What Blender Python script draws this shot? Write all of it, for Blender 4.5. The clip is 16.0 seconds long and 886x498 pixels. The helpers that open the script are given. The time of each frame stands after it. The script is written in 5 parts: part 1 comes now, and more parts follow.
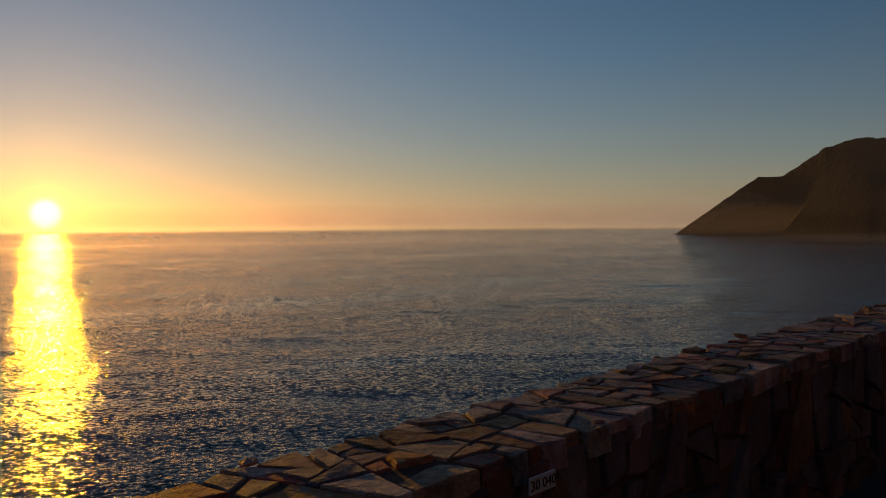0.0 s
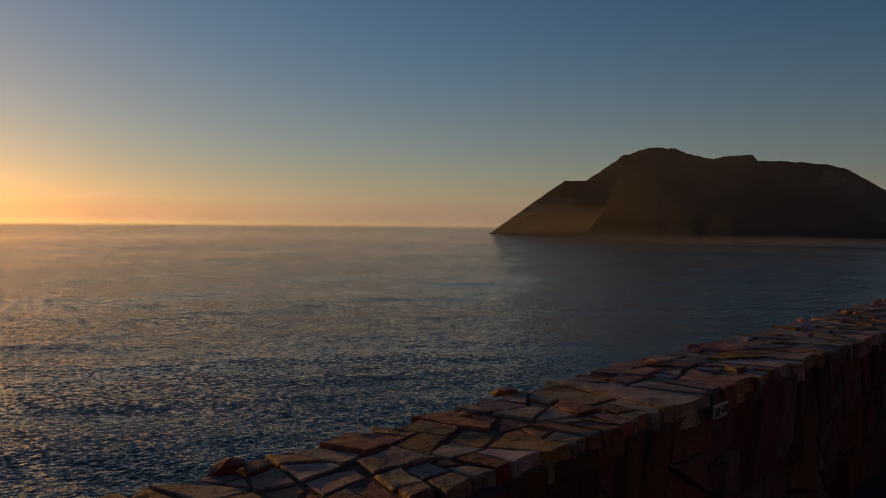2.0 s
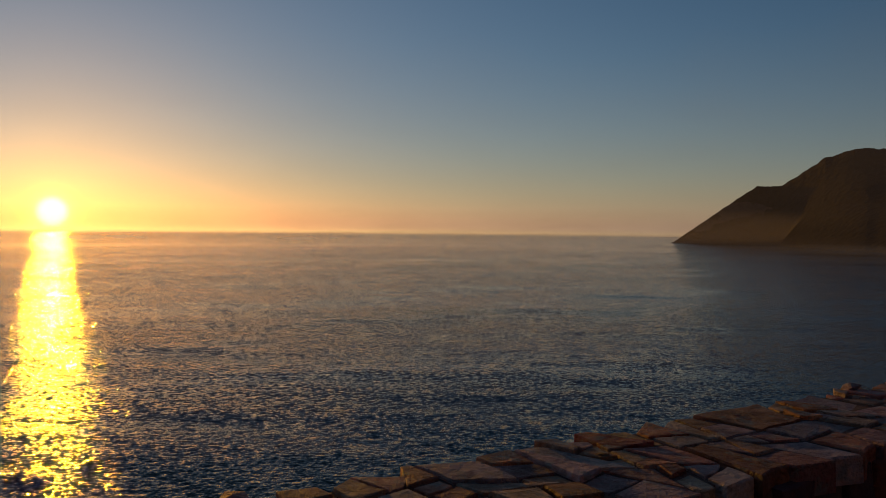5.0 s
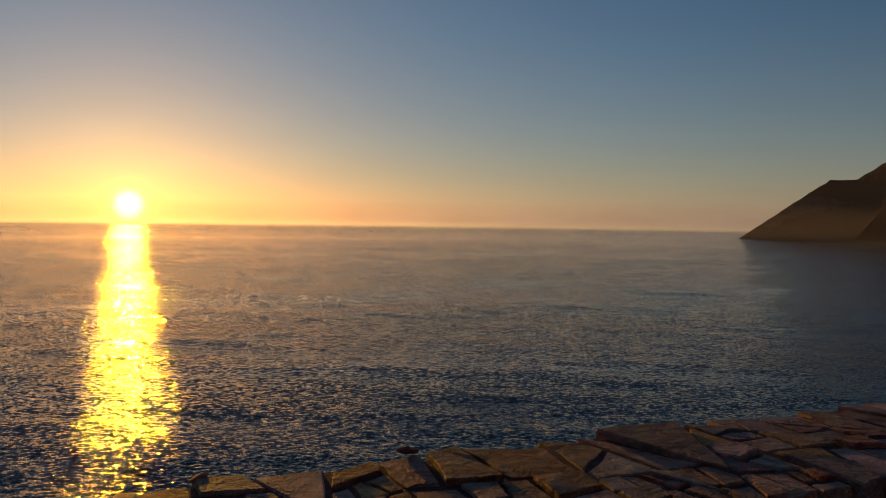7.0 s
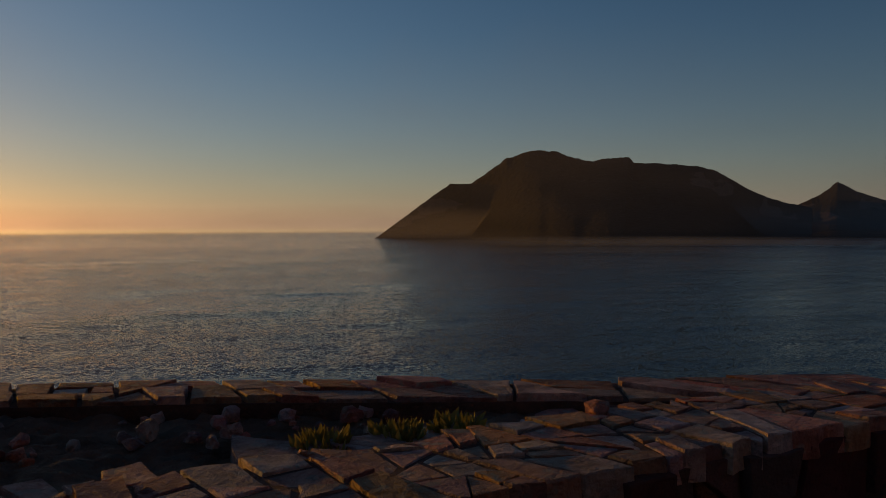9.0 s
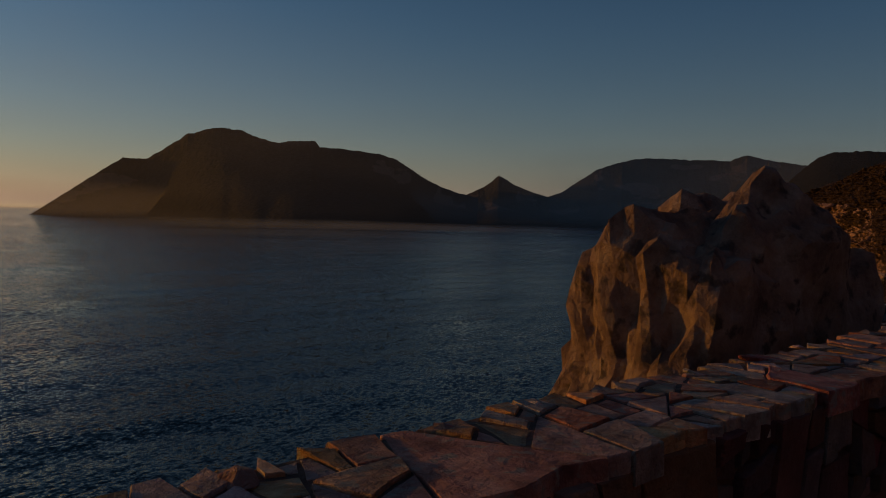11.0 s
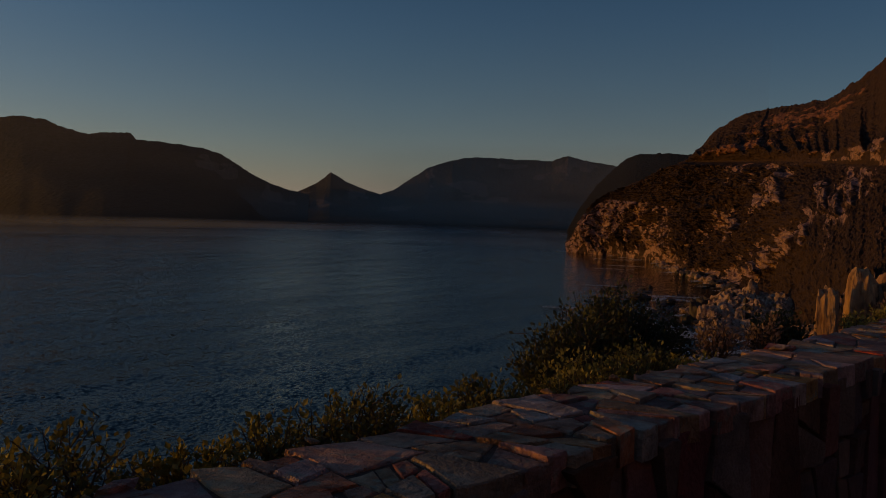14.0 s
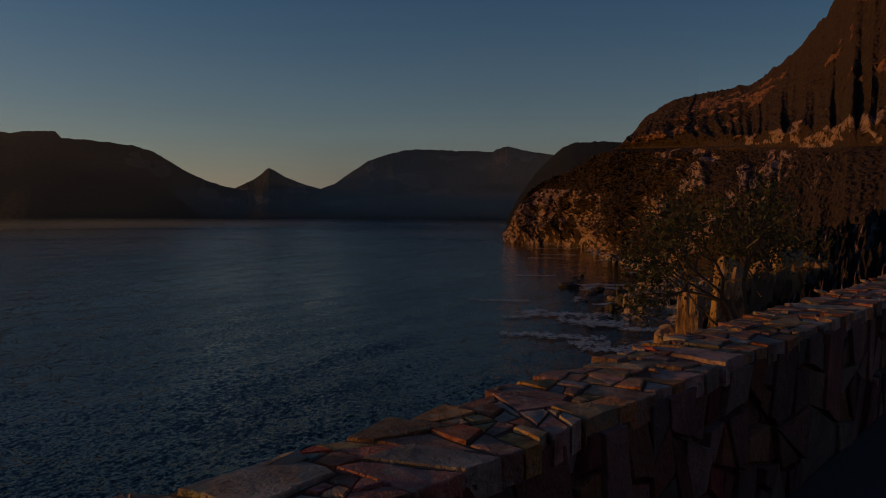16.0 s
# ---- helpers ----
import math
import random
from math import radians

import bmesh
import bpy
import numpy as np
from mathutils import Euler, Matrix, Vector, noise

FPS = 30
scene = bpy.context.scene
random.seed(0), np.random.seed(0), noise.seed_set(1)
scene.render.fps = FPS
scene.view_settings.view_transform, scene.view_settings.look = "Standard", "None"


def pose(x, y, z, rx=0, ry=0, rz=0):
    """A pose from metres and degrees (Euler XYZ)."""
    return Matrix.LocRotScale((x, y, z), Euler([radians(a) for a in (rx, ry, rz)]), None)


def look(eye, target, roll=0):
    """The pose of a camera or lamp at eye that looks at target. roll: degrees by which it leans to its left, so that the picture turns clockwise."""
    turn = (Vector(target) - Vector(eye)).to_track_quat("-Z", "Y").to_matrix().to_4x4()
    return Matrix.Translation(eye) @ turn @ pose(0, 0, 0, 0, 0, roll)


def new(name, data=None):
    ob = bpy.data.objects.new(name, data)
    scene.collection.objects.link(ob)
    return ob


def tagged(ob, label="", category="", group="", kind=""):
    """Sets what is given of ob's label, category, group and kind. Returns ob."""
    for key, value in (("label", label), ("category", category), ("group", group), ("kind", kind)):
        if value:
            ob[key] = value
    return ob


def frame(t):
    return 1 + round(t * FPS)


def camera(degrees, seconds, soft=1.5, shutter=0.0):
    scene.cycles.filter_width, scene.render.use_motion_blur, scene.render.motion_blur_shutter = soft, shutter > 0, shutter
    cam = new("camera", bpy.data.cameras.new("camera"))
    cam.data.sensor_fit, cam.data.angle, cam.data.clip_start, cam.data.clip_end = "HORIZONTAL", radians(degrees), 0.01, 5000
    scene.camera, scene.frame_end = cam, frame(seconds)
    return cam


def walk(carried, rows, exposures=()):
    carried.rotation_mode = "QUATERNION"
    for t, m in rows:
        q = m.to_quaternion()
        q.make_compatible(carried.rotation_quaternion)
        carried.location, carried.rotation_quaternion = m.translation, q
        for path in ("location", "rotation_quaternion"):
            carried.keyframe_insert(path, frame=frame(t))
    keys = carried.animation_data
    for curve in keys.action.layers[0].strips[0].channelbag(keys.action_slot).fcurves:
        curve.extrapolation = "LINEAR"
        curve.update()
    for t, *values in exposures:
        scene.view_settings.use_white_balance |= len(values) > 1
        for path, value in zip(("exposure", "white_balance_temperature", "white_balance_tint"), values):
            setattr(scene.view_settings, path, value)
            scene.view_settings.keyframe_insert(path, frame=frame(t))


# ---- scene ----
# ---------------------------------------------------------------- camera
EYE = 52.0                      # metres above the sea
cam = camera(60.5, 16.0, soft=0.9)
walk(cam, [
    (0, pose(0.00, 0.00, EYE, 87.98, 0.43, -0.00)),
    (0.5, pose(3.39, 3.32, EYE, 88.15, 0.52, -3.41)),
    (1, pose(6.96, 6.45, EYE, 88.18, 0.35, -6.99)),
    (1.5, pose(10.71, 9.38, EYE, 87.86, -0.40, -10.93)),
    (2, pose(14.59, 12.11, EYE, 87.79, -0.63, -13.26)),
    (2.5, pose(18.53, 14.76, EYE, 87.72, -0.90, -16.23)),
    (3, pose(22.50, 17.38, EYE, 87.78, -0.90, -17.25)),
    (3.5, pose(26.49, 19.95, EYE, 87.76, -0.96, -17.80)),
    (4, pose(30.48, 22.48, EYE, 87.99, -0.55, -17.85)),
    (4.5, pose(34.42, 24.95, EYE, 88.54, -0.41, -12.68)),
    (4.75, pose(36.38, 26.17, EYE, 88.70, 0.04, -6.38)),
    (5, pose(38.32, 27.38, EYE, 88.30, -0.58, 0.39)),
    (5.2, pose(39.87, 28.34, EYE, 88.38, -0.09, 4.24)),
    (5.7, pose(43.71, 30.69, EYE, 88.35, 0.36, 10.16)),
    (6.2, pose(47.54, 32.95, EYE, 88.08, -0.06, 11.19)),
    (6.8, pose(52.11, 35.54, EYE, 87.80, -0.72, 7.35)),
    (7.3, pose(55.91, 37.56, EYE, 87.91, -0.55, 1.10)),
    (7.5, pose(57.44, 38.31, EYE, 88.07, -0.22, -2.06)),
    (8, pose(61.30, 39.99, EYE, 87.98, -0.55, -8.59)),
    (8.5, pose(65.19, 41.32, EYE, 88.13, -0.21, -13.85)),
    (9, pose(69.16, 42.20, EYE, 88.14, 0.21, -21.00)),
    (9.5, pose(73.22, 42.78, EYE, 87.90, 0.19, -29.00)),
    (9.7, pose(74.86, 42.96, EYE, 87.73, 0.05, -32.47)),
    (10.2, pose(79.00, 43.29, EYE, 87.38, -0.51, -38.92)),
    (10.8, pose(84.05, 43.39, EYE, 87.14, -1.38, -43.18)),
    (11.3, pose(88.29, 43.23, EYE, 87.14, -1.89, -45.31)),
    (11.8, pose(92.57, 42.90, EYE, 87.35, -1.82, -47.47)),
    (12, pose(94.28, 42.71, EYE, 87.50, -1.60, -48.48)),
    (12.5, pose(98.59, 42.14, EYE, 87.58, -1.95, -51.18)),
    (13, pose(102.92, 41.46, EYE, 87.62, -1.87, -54.02)),
    (13.5, pose(107.27, 40.67, EYE, 87.50, -1.81, -55.79)),
    (14, pose(111.65, 39.81, EYE, 87.28, -1.72, -56.35)),
    (14.5, pose(116.06, 38.93, EYE, 87.00, -1.46, -56.54)),
    (15, pose(120.51, 38.03, EYE, 86.74, -1.11, -57.57)),
    (15.5, pose(124.99, 37.10, EYE, 86.40, -0.23, -58.59)),
    (16, pose(129.51, 36.16, EYE, 86.79, -0.25, -60.52)),
], exposures=[(0.0, 0.0), (16.0, 0.0)])

# ---------------------------------------------------------------- sky and sun
SUN_AZ, SUN_EL = -27.6, 0.75    # clockwise from +Y; degrees
sun_dir = Vector((math.sin(radians(SUN_AZ)) * math.cos(radians(SUN_EL)),
                  math.cos(radians(SUN_AZ)) * math.cos(radians(SUN_EL)), math.sin(radians(SUN_EL))))


def node(nt, kind, links=None):
    n = nt.nodes.new(kind)
    for key, value in (links or {}).items():
        if isinstance(value, bpy.types.NodeSocket):
            nt.links.new(value, n.inputs[key])
        else:
            n.inputs[key].default_value = value
    return n


def mathn(nt, op, a, b=0.0, clamp=False):
    n = node(nt, "ShaderNodeMath", {0: a, 1: b})
    n.operation, n.use_clamp = op, clamp
    return n.outputs[0]


def mixc(nt, f, a, b, blend="MIX"):
    n = node(nt, "ShaderNodeMix")
    n.data_type, n.blend_type = "RGBA", blend
    for i, v in ((0, f), (6, a), (7, b)):
        if isinstance(v, bpy.types.NodeSocket):
            nt.links.new(v, n.inputs[i])
        else:
            n.inputs[i].default_value = v if i == 0 else (*v, 1.0)[:4]
    return n.outputs[2]


world = bpy.data.worlds.new("sunset_sky")
scene.world = world
world.use_nodes = True
wt = world.node_tree
wt.nodes.clear()
sky = node(wt, "ShaderNodeTexSky")
sky.sky_type, sky.sun_disc, sky.sun_elevation, sky.sun_rotation = "NISHITA", False, radians(SUN_EL + 0.5), radians(SUN_AZ)
sky.altitude, sky.air_density, sky.dust_density, sky.ozone_density = 50.0, 1.0, 0.6, 3.4
# the bright aureole of the low sun in the sea haze
wdir = node(wt, "ShaderNodeTexCoord").outputs["Generated"]
wvec = node(wt, "ShaderNodeVectorMath", {0: wdir, 1: tuple(sun_dir)})
wvec.operation = "DOT_PRODUCT"
wdot = wvec.outputs["Value"]
ang = mathn(wt, "MULTIPLY", mathn(wt, "ARCCOSINE", mathn(wt, "MINIMUM", wdot, 0.9999999)), 180 / math.pi)


def halo(width, power):
    return mathn(wt, "MULTIPLY", mathn(wt, "EXPONENT", mathn(wt, "MULTIPLY", mathn(wt, "POWER", mathn(wt, "DIVIDE", ang, width), power), -1.0)), 1.0)


el = mathn(wt, "MULTIPLY", mathn(wt, "ARCSINE", node(wt, "ShaderNodeSeparateXYZ", {0: wdir}).outputs[2]), 180 / math.pi)
low = mathn(wt, "EXPONENT", mathn(wt, "MULTIPLY", mathn(wt, "ABSOLUTE", el), -1 / 4.8))      # sea haze along the horizon

band = mathn(wt, "EXPONENT", mathn(wt, "MULTIPLY", mathn(wt, "POWER", mathn(wt, "DIVIDE", mathn(wt, "ABSOLUTE", el), 11.0), 1.6), -1.0))      # clear teal air above the haze
line = mathn(wt, "EXPONENT", mathn(wt, "MULTIPLY", mathn(wt, "ABSOLUTE", mathn(wt, "ADD", el, 0.47)), -5.0))   # the brightest strip


def glow(colour, strength):
    return node(wt, "ShaderNodeBackground", {"Color": (*colour, 1), "Strength": strength}).outputs[0]


total = node(wt, "ShaderNodeBackground", {"Color": sky.outputs[0], "Strength": 0.135}).outputs[0]
for shine in (glow((1.0, 0.82, 0.36), mathn(wt, "MULTIPLY", halo(0.92, 6.0), 2.0)),
              glow((1.0, 0.62, 0.035), mathn(wt, "MULTIPLY", halo(1.2, 3.0), 4.0)),
              glow((1.0, 0.46, 0.03), mathn(wt, "MULTIPLY", halo(2.4, 1.0), 0.75)),
              glow((1.0, 0.60, 0.13), mathn(wt, "MULTIPLY", halo(9.0, 1.0), 0.08)),
              glow((0.19, 0.38, 0.48), mathn(wt, "MULTIPLY", halo(44.0, 1.6), 0.13)),
              glow((0.85, 0.92, 0.50), mathn(wt, "MULTIPLY", halo(24.0, 1.3), 0.042)),
              glow((1.0, 0.49, 0.05), mathn(wt, "MULTIPLY", mathn(wt, "MULTIPLY", low, halo(30.0, 1.0)), 0.34)),
              glow((1.0, 0.72, 0.20), mathn(wt, "MULTIPLY", mathn(wt, "MULTIPLY", line, halo(20.0, 1.0)), 1.1)),
              glow((0.34, 0.25, 0.19), mathn(wt, "MULTIPLY", low, 0.36)),
              glow((0.085, 0.18, 0.25), mathn(wt, "MULTIPLY", band, 0.25))):
    total = node(wt, "ShaderNodeAddShader", {0: total, 1: shine}).outputs[0]
node(wt, "ShaderNodeOutputWorld", {0: total})

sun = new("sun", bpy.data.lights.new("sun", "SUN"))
# lamp widened by the disc's glow, and raised above it to warm flat wall tops
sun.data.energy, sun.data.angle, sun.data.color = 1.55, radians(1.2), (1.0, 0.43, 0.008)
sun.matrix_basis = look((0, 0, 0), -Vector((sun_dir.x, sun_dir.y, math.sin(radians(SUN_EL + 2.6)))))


# ---------------------------------------------------------------- materials
def material(name, colours, scale=1.0, rough=0.85, bump=0.3, bump_scale=None, metallic=0.0, stretch=(1, 1, 1), spots=None,
             by_object=0.0, by_island=0.0, distance=0.02, specular=0.3):
    """A rough natural surface: two scales of noise between the given colours, stains, and fine relief."""
    m = bpy.data.materials.new(name)
    m.use_nodes = True
    nt = m.node_tree
    bsdf = nt.nodes["Principled BSDF"]
    geo = node(nt, "ShaderNodeNewGeometry")
    pos = node(nt, "ShaderNodeMapping", {"Vector": geo.outputs["Position"], "Scale": stretch}).outputs[0]
    big = node(nt, "ShaderNodeTexNoise", {"Vector": pos, "Scale": scale, "Detail": 6.0, "Roughness": 0.6})
    fine = node(nt, "ShaderNodeTexNoise", {"Vector": pos, "Scale": scale * 7.3, "Detail": 5.0, "Roughness": 0.65})
    ramp = node(nt, "ShaderNodeValToRGB", {"Fac": big.outputs[0]})
    els = ramp.color_ramp.elements
    for i, c in enumerate(colours):
        x = 0.32 + 0.36 * i / max(1, len(colours) - 1)
        e = els[i] if i < 2 else els.new(x)
        e.position, e.color = x, (*c, 1)
    col = ramp.outputs[0]
    col = mixc(nt, 0.55, col, mixc(nt, fine.outputs[0], (0.35, 0.35, 0.35), (1.5, 1.5, 1.5)), "MULTIPLY")
    if spots:
        sp = node(nt, "ShaderNodeTexNoise", {"Vector": pos, "Scale": scale * 2.3, "Detail": 4.0})
        f = node(nt, "ShaderNodeMapRange", {"Value": sp.outputs[0], "From Min": 0.56, "From Max": 0.66}).outputs[0]
        col = mixc(nt, f, col, spots)
    rnd = None
    if by_object:
        rnd, amt = node(nt, "ShaderNodeObjectInfo").outputs["Random"], by_object
    elif by_island:
        rnd, amt = geo.outputs["Random Per Island"], by_island
    if rnd is not None:
        v = node(nt, "ShaderNodeMapRange", {"Value": rnd, "To Min": 1 - amt, "To Max": 1 + amt}).outputs[0]
        h = node(nt, "ShaderNodeMapRange", {"Value": mathn(nt, "FRACT", mathn(nt, "MULTIPLY", rnd, 7.31)), "To Min": 0.47, "To Max": 0.53}).outputs[0]
        s = node(nt, "ShaderNodeMapRange", {"Value": mathn(nt, "FRACT", mathn(nt, "MULTIPLY", rnd, 17.7)), "To Min": 0.5, "To Max": 1.35}).outputs[0]
        col = node(nt, "ShaderNodeHueSaturation", {"Color": col, "Hue": h, "Saturation": s, "Value": v}).outputs[0]
    nt.links.new(col, bsdf.inputs["Base Color"])
    bsdf.inputs["Roughness"].default_value = rough
    bsdf.inputs["Metallic"].default_value = metallic
    bsdf.inputs["Specular IOR Level"].default_value = specular
    if bump:
        bn = node(nt, "ShaderNodeTexNoise", {"Vector": pos, "Scale": bump_scale or scale * 12, "Detail": 6.0, "Roughness": 0.7})
        b = node(nt, "ShaderNodeBump", {"Height": bn.outputs[0], "Strength": bump, "Distance": distance})
        nt.links.new(b.outputs[0], bsdf.inputs["Normal"])
    return m


def rock_and_bush(name, rocks, bushes, scale, steep, bump_distance, relief=0.8, masked=False, blend=0.06):
    """Hillside: bare rock where it is steep, low scrub where it is not."""
    m = bpy.data.materials.new(name)
    m.use_nodes = True
    nt = m.node_tree
    bsdf = nt.nodes["Principled BSDF"]
    geo = node(nt, "ShaderNodeNewGeometry")
    pos = geo.outputs["Position"]
    n1 = node(nt, "ShaderNodeTexNoise", {"Vector": pos, "Scale": scale, "Detail": 8.0, "Roughness": 0.65})
    n2 = node(nt, "ShaderNodeTexNoise", {"Vector": pos, "Scale": scale * 5, "Detail": 8.0, "Roughness": 0.7})
    vor = node(nt, "ShaderNodeTexVoronoi", {"Vector": pos, "Scale": scale * 6})
    if masked:                                     # bare rock follows the crags of the mesh
        at = node(nt, "ShaderNodeAttribute")
        at.attribute_name = "bare"
        zz = mathn(nt, "SUBTRACT", 1.0, at.outputs["Fac"])
    else:
        zz = node(nt, "ShaderNodeSeparateXYZ", {0: geo.outputs["True Normal"]}).outputs[2]
    zz = mathn(nt, "ADD", zz, mathn(nt, "MULTIPLY", mathn(nt, "SUBTRACT", n2.outputs[0] if masked else n1.outputs[0], 0.5), 1.1))
    f = node(nt, "ShaderNodeMapRange", {"Value": zz, "From Min": steep - blend, "From Max": steep + blend}).outputs[0]
    rock = mixc(nt, node(nt, "ShaderNodeMapRange", {"Value": n2.outputs[0], "From Min": 0.3, "From Max": 0.7}).outputs[0], rocks[0], rocks[1])
    if len(rocks) > 2:                             # reddish sandstone lies on the paler granite
        up = mathn(nt, "ADD", node(nt, "ShaderNodeSeparateXYZ", {0: pos}).outputs[2], mathn(nt, "MULTIPLY", n1.outputs[0], 40.0))
        rock = mixc(nt, node(nt, "ShaderNodeMapRange", {"Value": up, "From Min": 118.0, "From Max": 138.0}).outputs[0], rock, mixc(nt, n2.outputs[0], rocks[2], rocks[3]))
    bush = mixc(nt, vor.outputs["Distance"], bushes[0], bushes[1])
    bush = mixc(nt, n2.outputs[0], bush, bushes[1])
    nt.links.new(mixc(nt, f, rock, bush), bsdf.inputs["Base Color"])
    bsdf.inputs["Roughness"].default_value = 0.95
    bsdf.inputs["Specular IOR Level"].default_value = 0.1
    up_pos = node(nt, "ShaderNodeMapping", {"Vector": pos, "Scale": (1.0, 1.0, 0.45)}).outputs[0]
    jn = node(nt, "ShaderNodeTexVoronoi", {"Vector": up_pos, "Scale": scale * 5})
    h = mathn(nt, "ADD", mathn(nt, "ADD", n2.outputs[0], mathn(nt, "MULTIPLY", jn.outputs["Distance"], 0.6)), mathn(nt, "MULTIPLY", vor.outputs["Distance"], 0.5))
    b = node(nt, "ShaderNodeBump", {"Height": h, "Strength": relief, "Distance": bump_distance})
    nt.links.new(b.outputs[0], bsdf.inputs["Normal"])
    return m


def sea_material():
    m = bpy.data.materials.new("sea_water")
    m.use_nodes = True
    nt = m.node_tree
    bsdf = nt.nodes["Principled BSDF"]
    geo = node(nt, "ShaderNodeNewGeometry")
    crest = radians(15)                                                  # the crests' bearing, from +X
    across, along = Vector((-math.sin(crest), math.cos(crest), 0)), Vector((math.cos(crest), math.sin(crest), 0))

    def wave_space(stretch):
        m1 = node(nt, "ShaderNodeMapping", {"Vector": geo.outputs["Position"], "Rotation": (0, 0, crest), "Scale": (stretch, 1, 1)})
        m1.vector_type = "TEXTURE"
        return m1.outputs[0]
    p1 = wave_space(3.0)
    gust = node(nt, "ShaderNodeTexNoise", {"Vector": p1, "Scale": 0.012, "Detail": 4.0})
    amp = node(nt, "ShaderNodeMapRange", {"Value": gust.outputs[0], "From Min": 0.3, "From Max": 0.7, "To Min": 0.75, "To Max": 1.2}).outputs[0]
    tilt = None
    for scale, detail, k, stretch in ((0.09, 2.0, 0.20, 1.9), (0.35, 1.0, 0.28, 1.7), (0.9, 1.0, 0.74, 1.6), (2.3, 1.0, 0.62, 1.4)):       # chop, wind waves and ripples, as slopes
        w = node(nt, "ShaderNodeTexNoise", {"Vector": wave_space(stretch), "Scale": scale, "Detail": detail, "Roughness": 0.62})
        rgb = node(nt, "ShaderNodeSeparateColor", {0: w.outputs["Color"]})
        for chan, way, kk in ((0, across, k), (1, along, k * 0.95)):
            sv = node(nt, "ShaderNodeVectorMath", {0: tuple(way * kk)})
            sv.operation = "SCALE"
            nt.links.new(mathn(nt, "SUBTRACT", rgb.outputs[chan], 0.5), sv.inputs["Scale"])
            if tilt is None:
                tilt = sv.outputs[0]
            else:
                tilt = node(nt, "ShaderNodeVectorMath", {0: tilt, 1: sv.outputs[0]}).outputs[0]
    sc = node(nt, "ShaderNodeVectorMath", {0: tilt})
    sc.operation = "SCALE"
    nt.links.new(amp, sc.inputs["Scale"])
    add = node(nt, "ShaderNodeVectorMath", {0: sc.outputs[0], 1: geo.outputs["Normal"]})
    b = node(nt, "ShaderNodeVectorMath", {0: add.outputs[0]})
    b.operation = "NORMALIZE"
    calm = node(nt, "ShaderNodeTexNoise", {"Vector": p1, "Scale": 0.006, "Detail": 3.0})
    nt.links.new(mixc(nt, calm.outputs[0], (0.006, 0.009, 0.010), (0.011, 0.015, 0.016)), bsdf.inputs["Base Color"])
    r = node(nt, "ShaderNodeMapRange", {"Value": calm.outputs[0], "From Min": 0.3, "From Max": 0.7, "To Min": 0.035, "To Max": 0.065}).outputs[0]
    nt.links.new(r, bsdf.inputs["Roughness"])
    bsdf.inputs["IOR"].default_value = 1.24
    nt.links.new(b.outputs[0], bsdf.inputs["Normal"])
    return m


SEA = sea_material()
FAR_ROCK = rock_and_bush("far_mountain_scrub", ((0.065, 0.048, 0.04), (0.11, 0.083, 0.068)), ((0.022, 0.021, 0.016), (0.045, 0.039, 0.030)), 0.012, 0.42, 4.0, masked=True)
CLIFF = rock_and_bush("cliff_rock_and_scrub", ((0.19, 0.112, 0.097), (0.62, 0.395, 0.345), (0.17, 0.07, 0.046), (0.42, 0.20, 0.12)), ((0.021, 0.014, 0.0125), (0.084, 0.053, 0.045)), 0.05, 0.5, 4.0, relief=1.0, masked=True, blend=0.14)
SHADED_HILL = rock_and_bush("shade_darkened_hill_scrub", ((0.06, 0.04, 0.03), (0.11, 0.075, 0.055)), ((0.004, 0.004, 0.003), (0.012, 0.010, 0.007)), 0.035, 0.5, 4.0, masked=True)
SLOPE = rock_and_bush("slope_scrub", ((0.22, 0.15, 0.10), (0.38, 0.28, 0.19)), ((0.03, 0.035, 0.02), (0.09, 0.08, 0.045)), 0.35, 0.75, 0.4)
STONE = material("wall_stone", ((0.20, 0.085, 0.056), (0.46, 0.225, 0.150), (0.66, 0.39, 0.27)), 7.0, 0.72, 1.0, 11, spots=(0.34, 0.27, 0.21), by_object=0.36, distance=0.10, specular=0.45)
# Darker than the top slabs: the road side's shade is put into the colour.
SHADED_FACE_STONE = material("shaded_face_stone", ((0.12, 0.05, 0.042), (0.20, 0.092, 0.076), (0.28, 0.14, 0.115)), 2.2, 0.88, 1.0, 14, by_island=0.35, distance=0.06)
MORTAR = material("wall_mortar", ((0.13, 0.07, 0.052), (0.26, 0.15, 0.11)), 5.0, 0.9, 1.0, 14, distance=0.10)
BOULDER = material("boulder_rock", ((0.16, 0.094, 0.07), (0.33, 0.21, 0.158), (0.48, 0.345, 0.27)), 2.2, 0.9, 1.0, 10, spots=(0.11, 0.075, 0.06), distance=0.12)
ASPHALT = material("asphalt", ((0.040, 0.040, 0.042), (0.065, 0.064, 0.062)), 1.2, 0.9, 0.6, 120, distance=0.006)
DIRT = material("stony_dirt", ((0.15, 0.088, 0.058), (0.31, 0.195, 0.132), (0.45, 0.31, 0.22)), 3.0, 0.95, 1.0, 16, spots=(0.20, 0.15, 0.11), distance=0.12)


# ---------------------------------------------------------------- mesh helpers
def from_arrays(name, verts, faces, mat, parent=None, smooth=False):
    me = bpy.data.meshes.new(name)
    me.from_pydata([tuple(map(float, v)) for v in verts], [], [tuple(int(i) for i in f) for f in faces])
    me.materials.append(mat)
    if smooth:
        me.polygons.foreach_set("use_smooth", [True] * len(me.polygons))
    me.update()
    ob = new(name, me)
    ob.parent = parent
    return ob


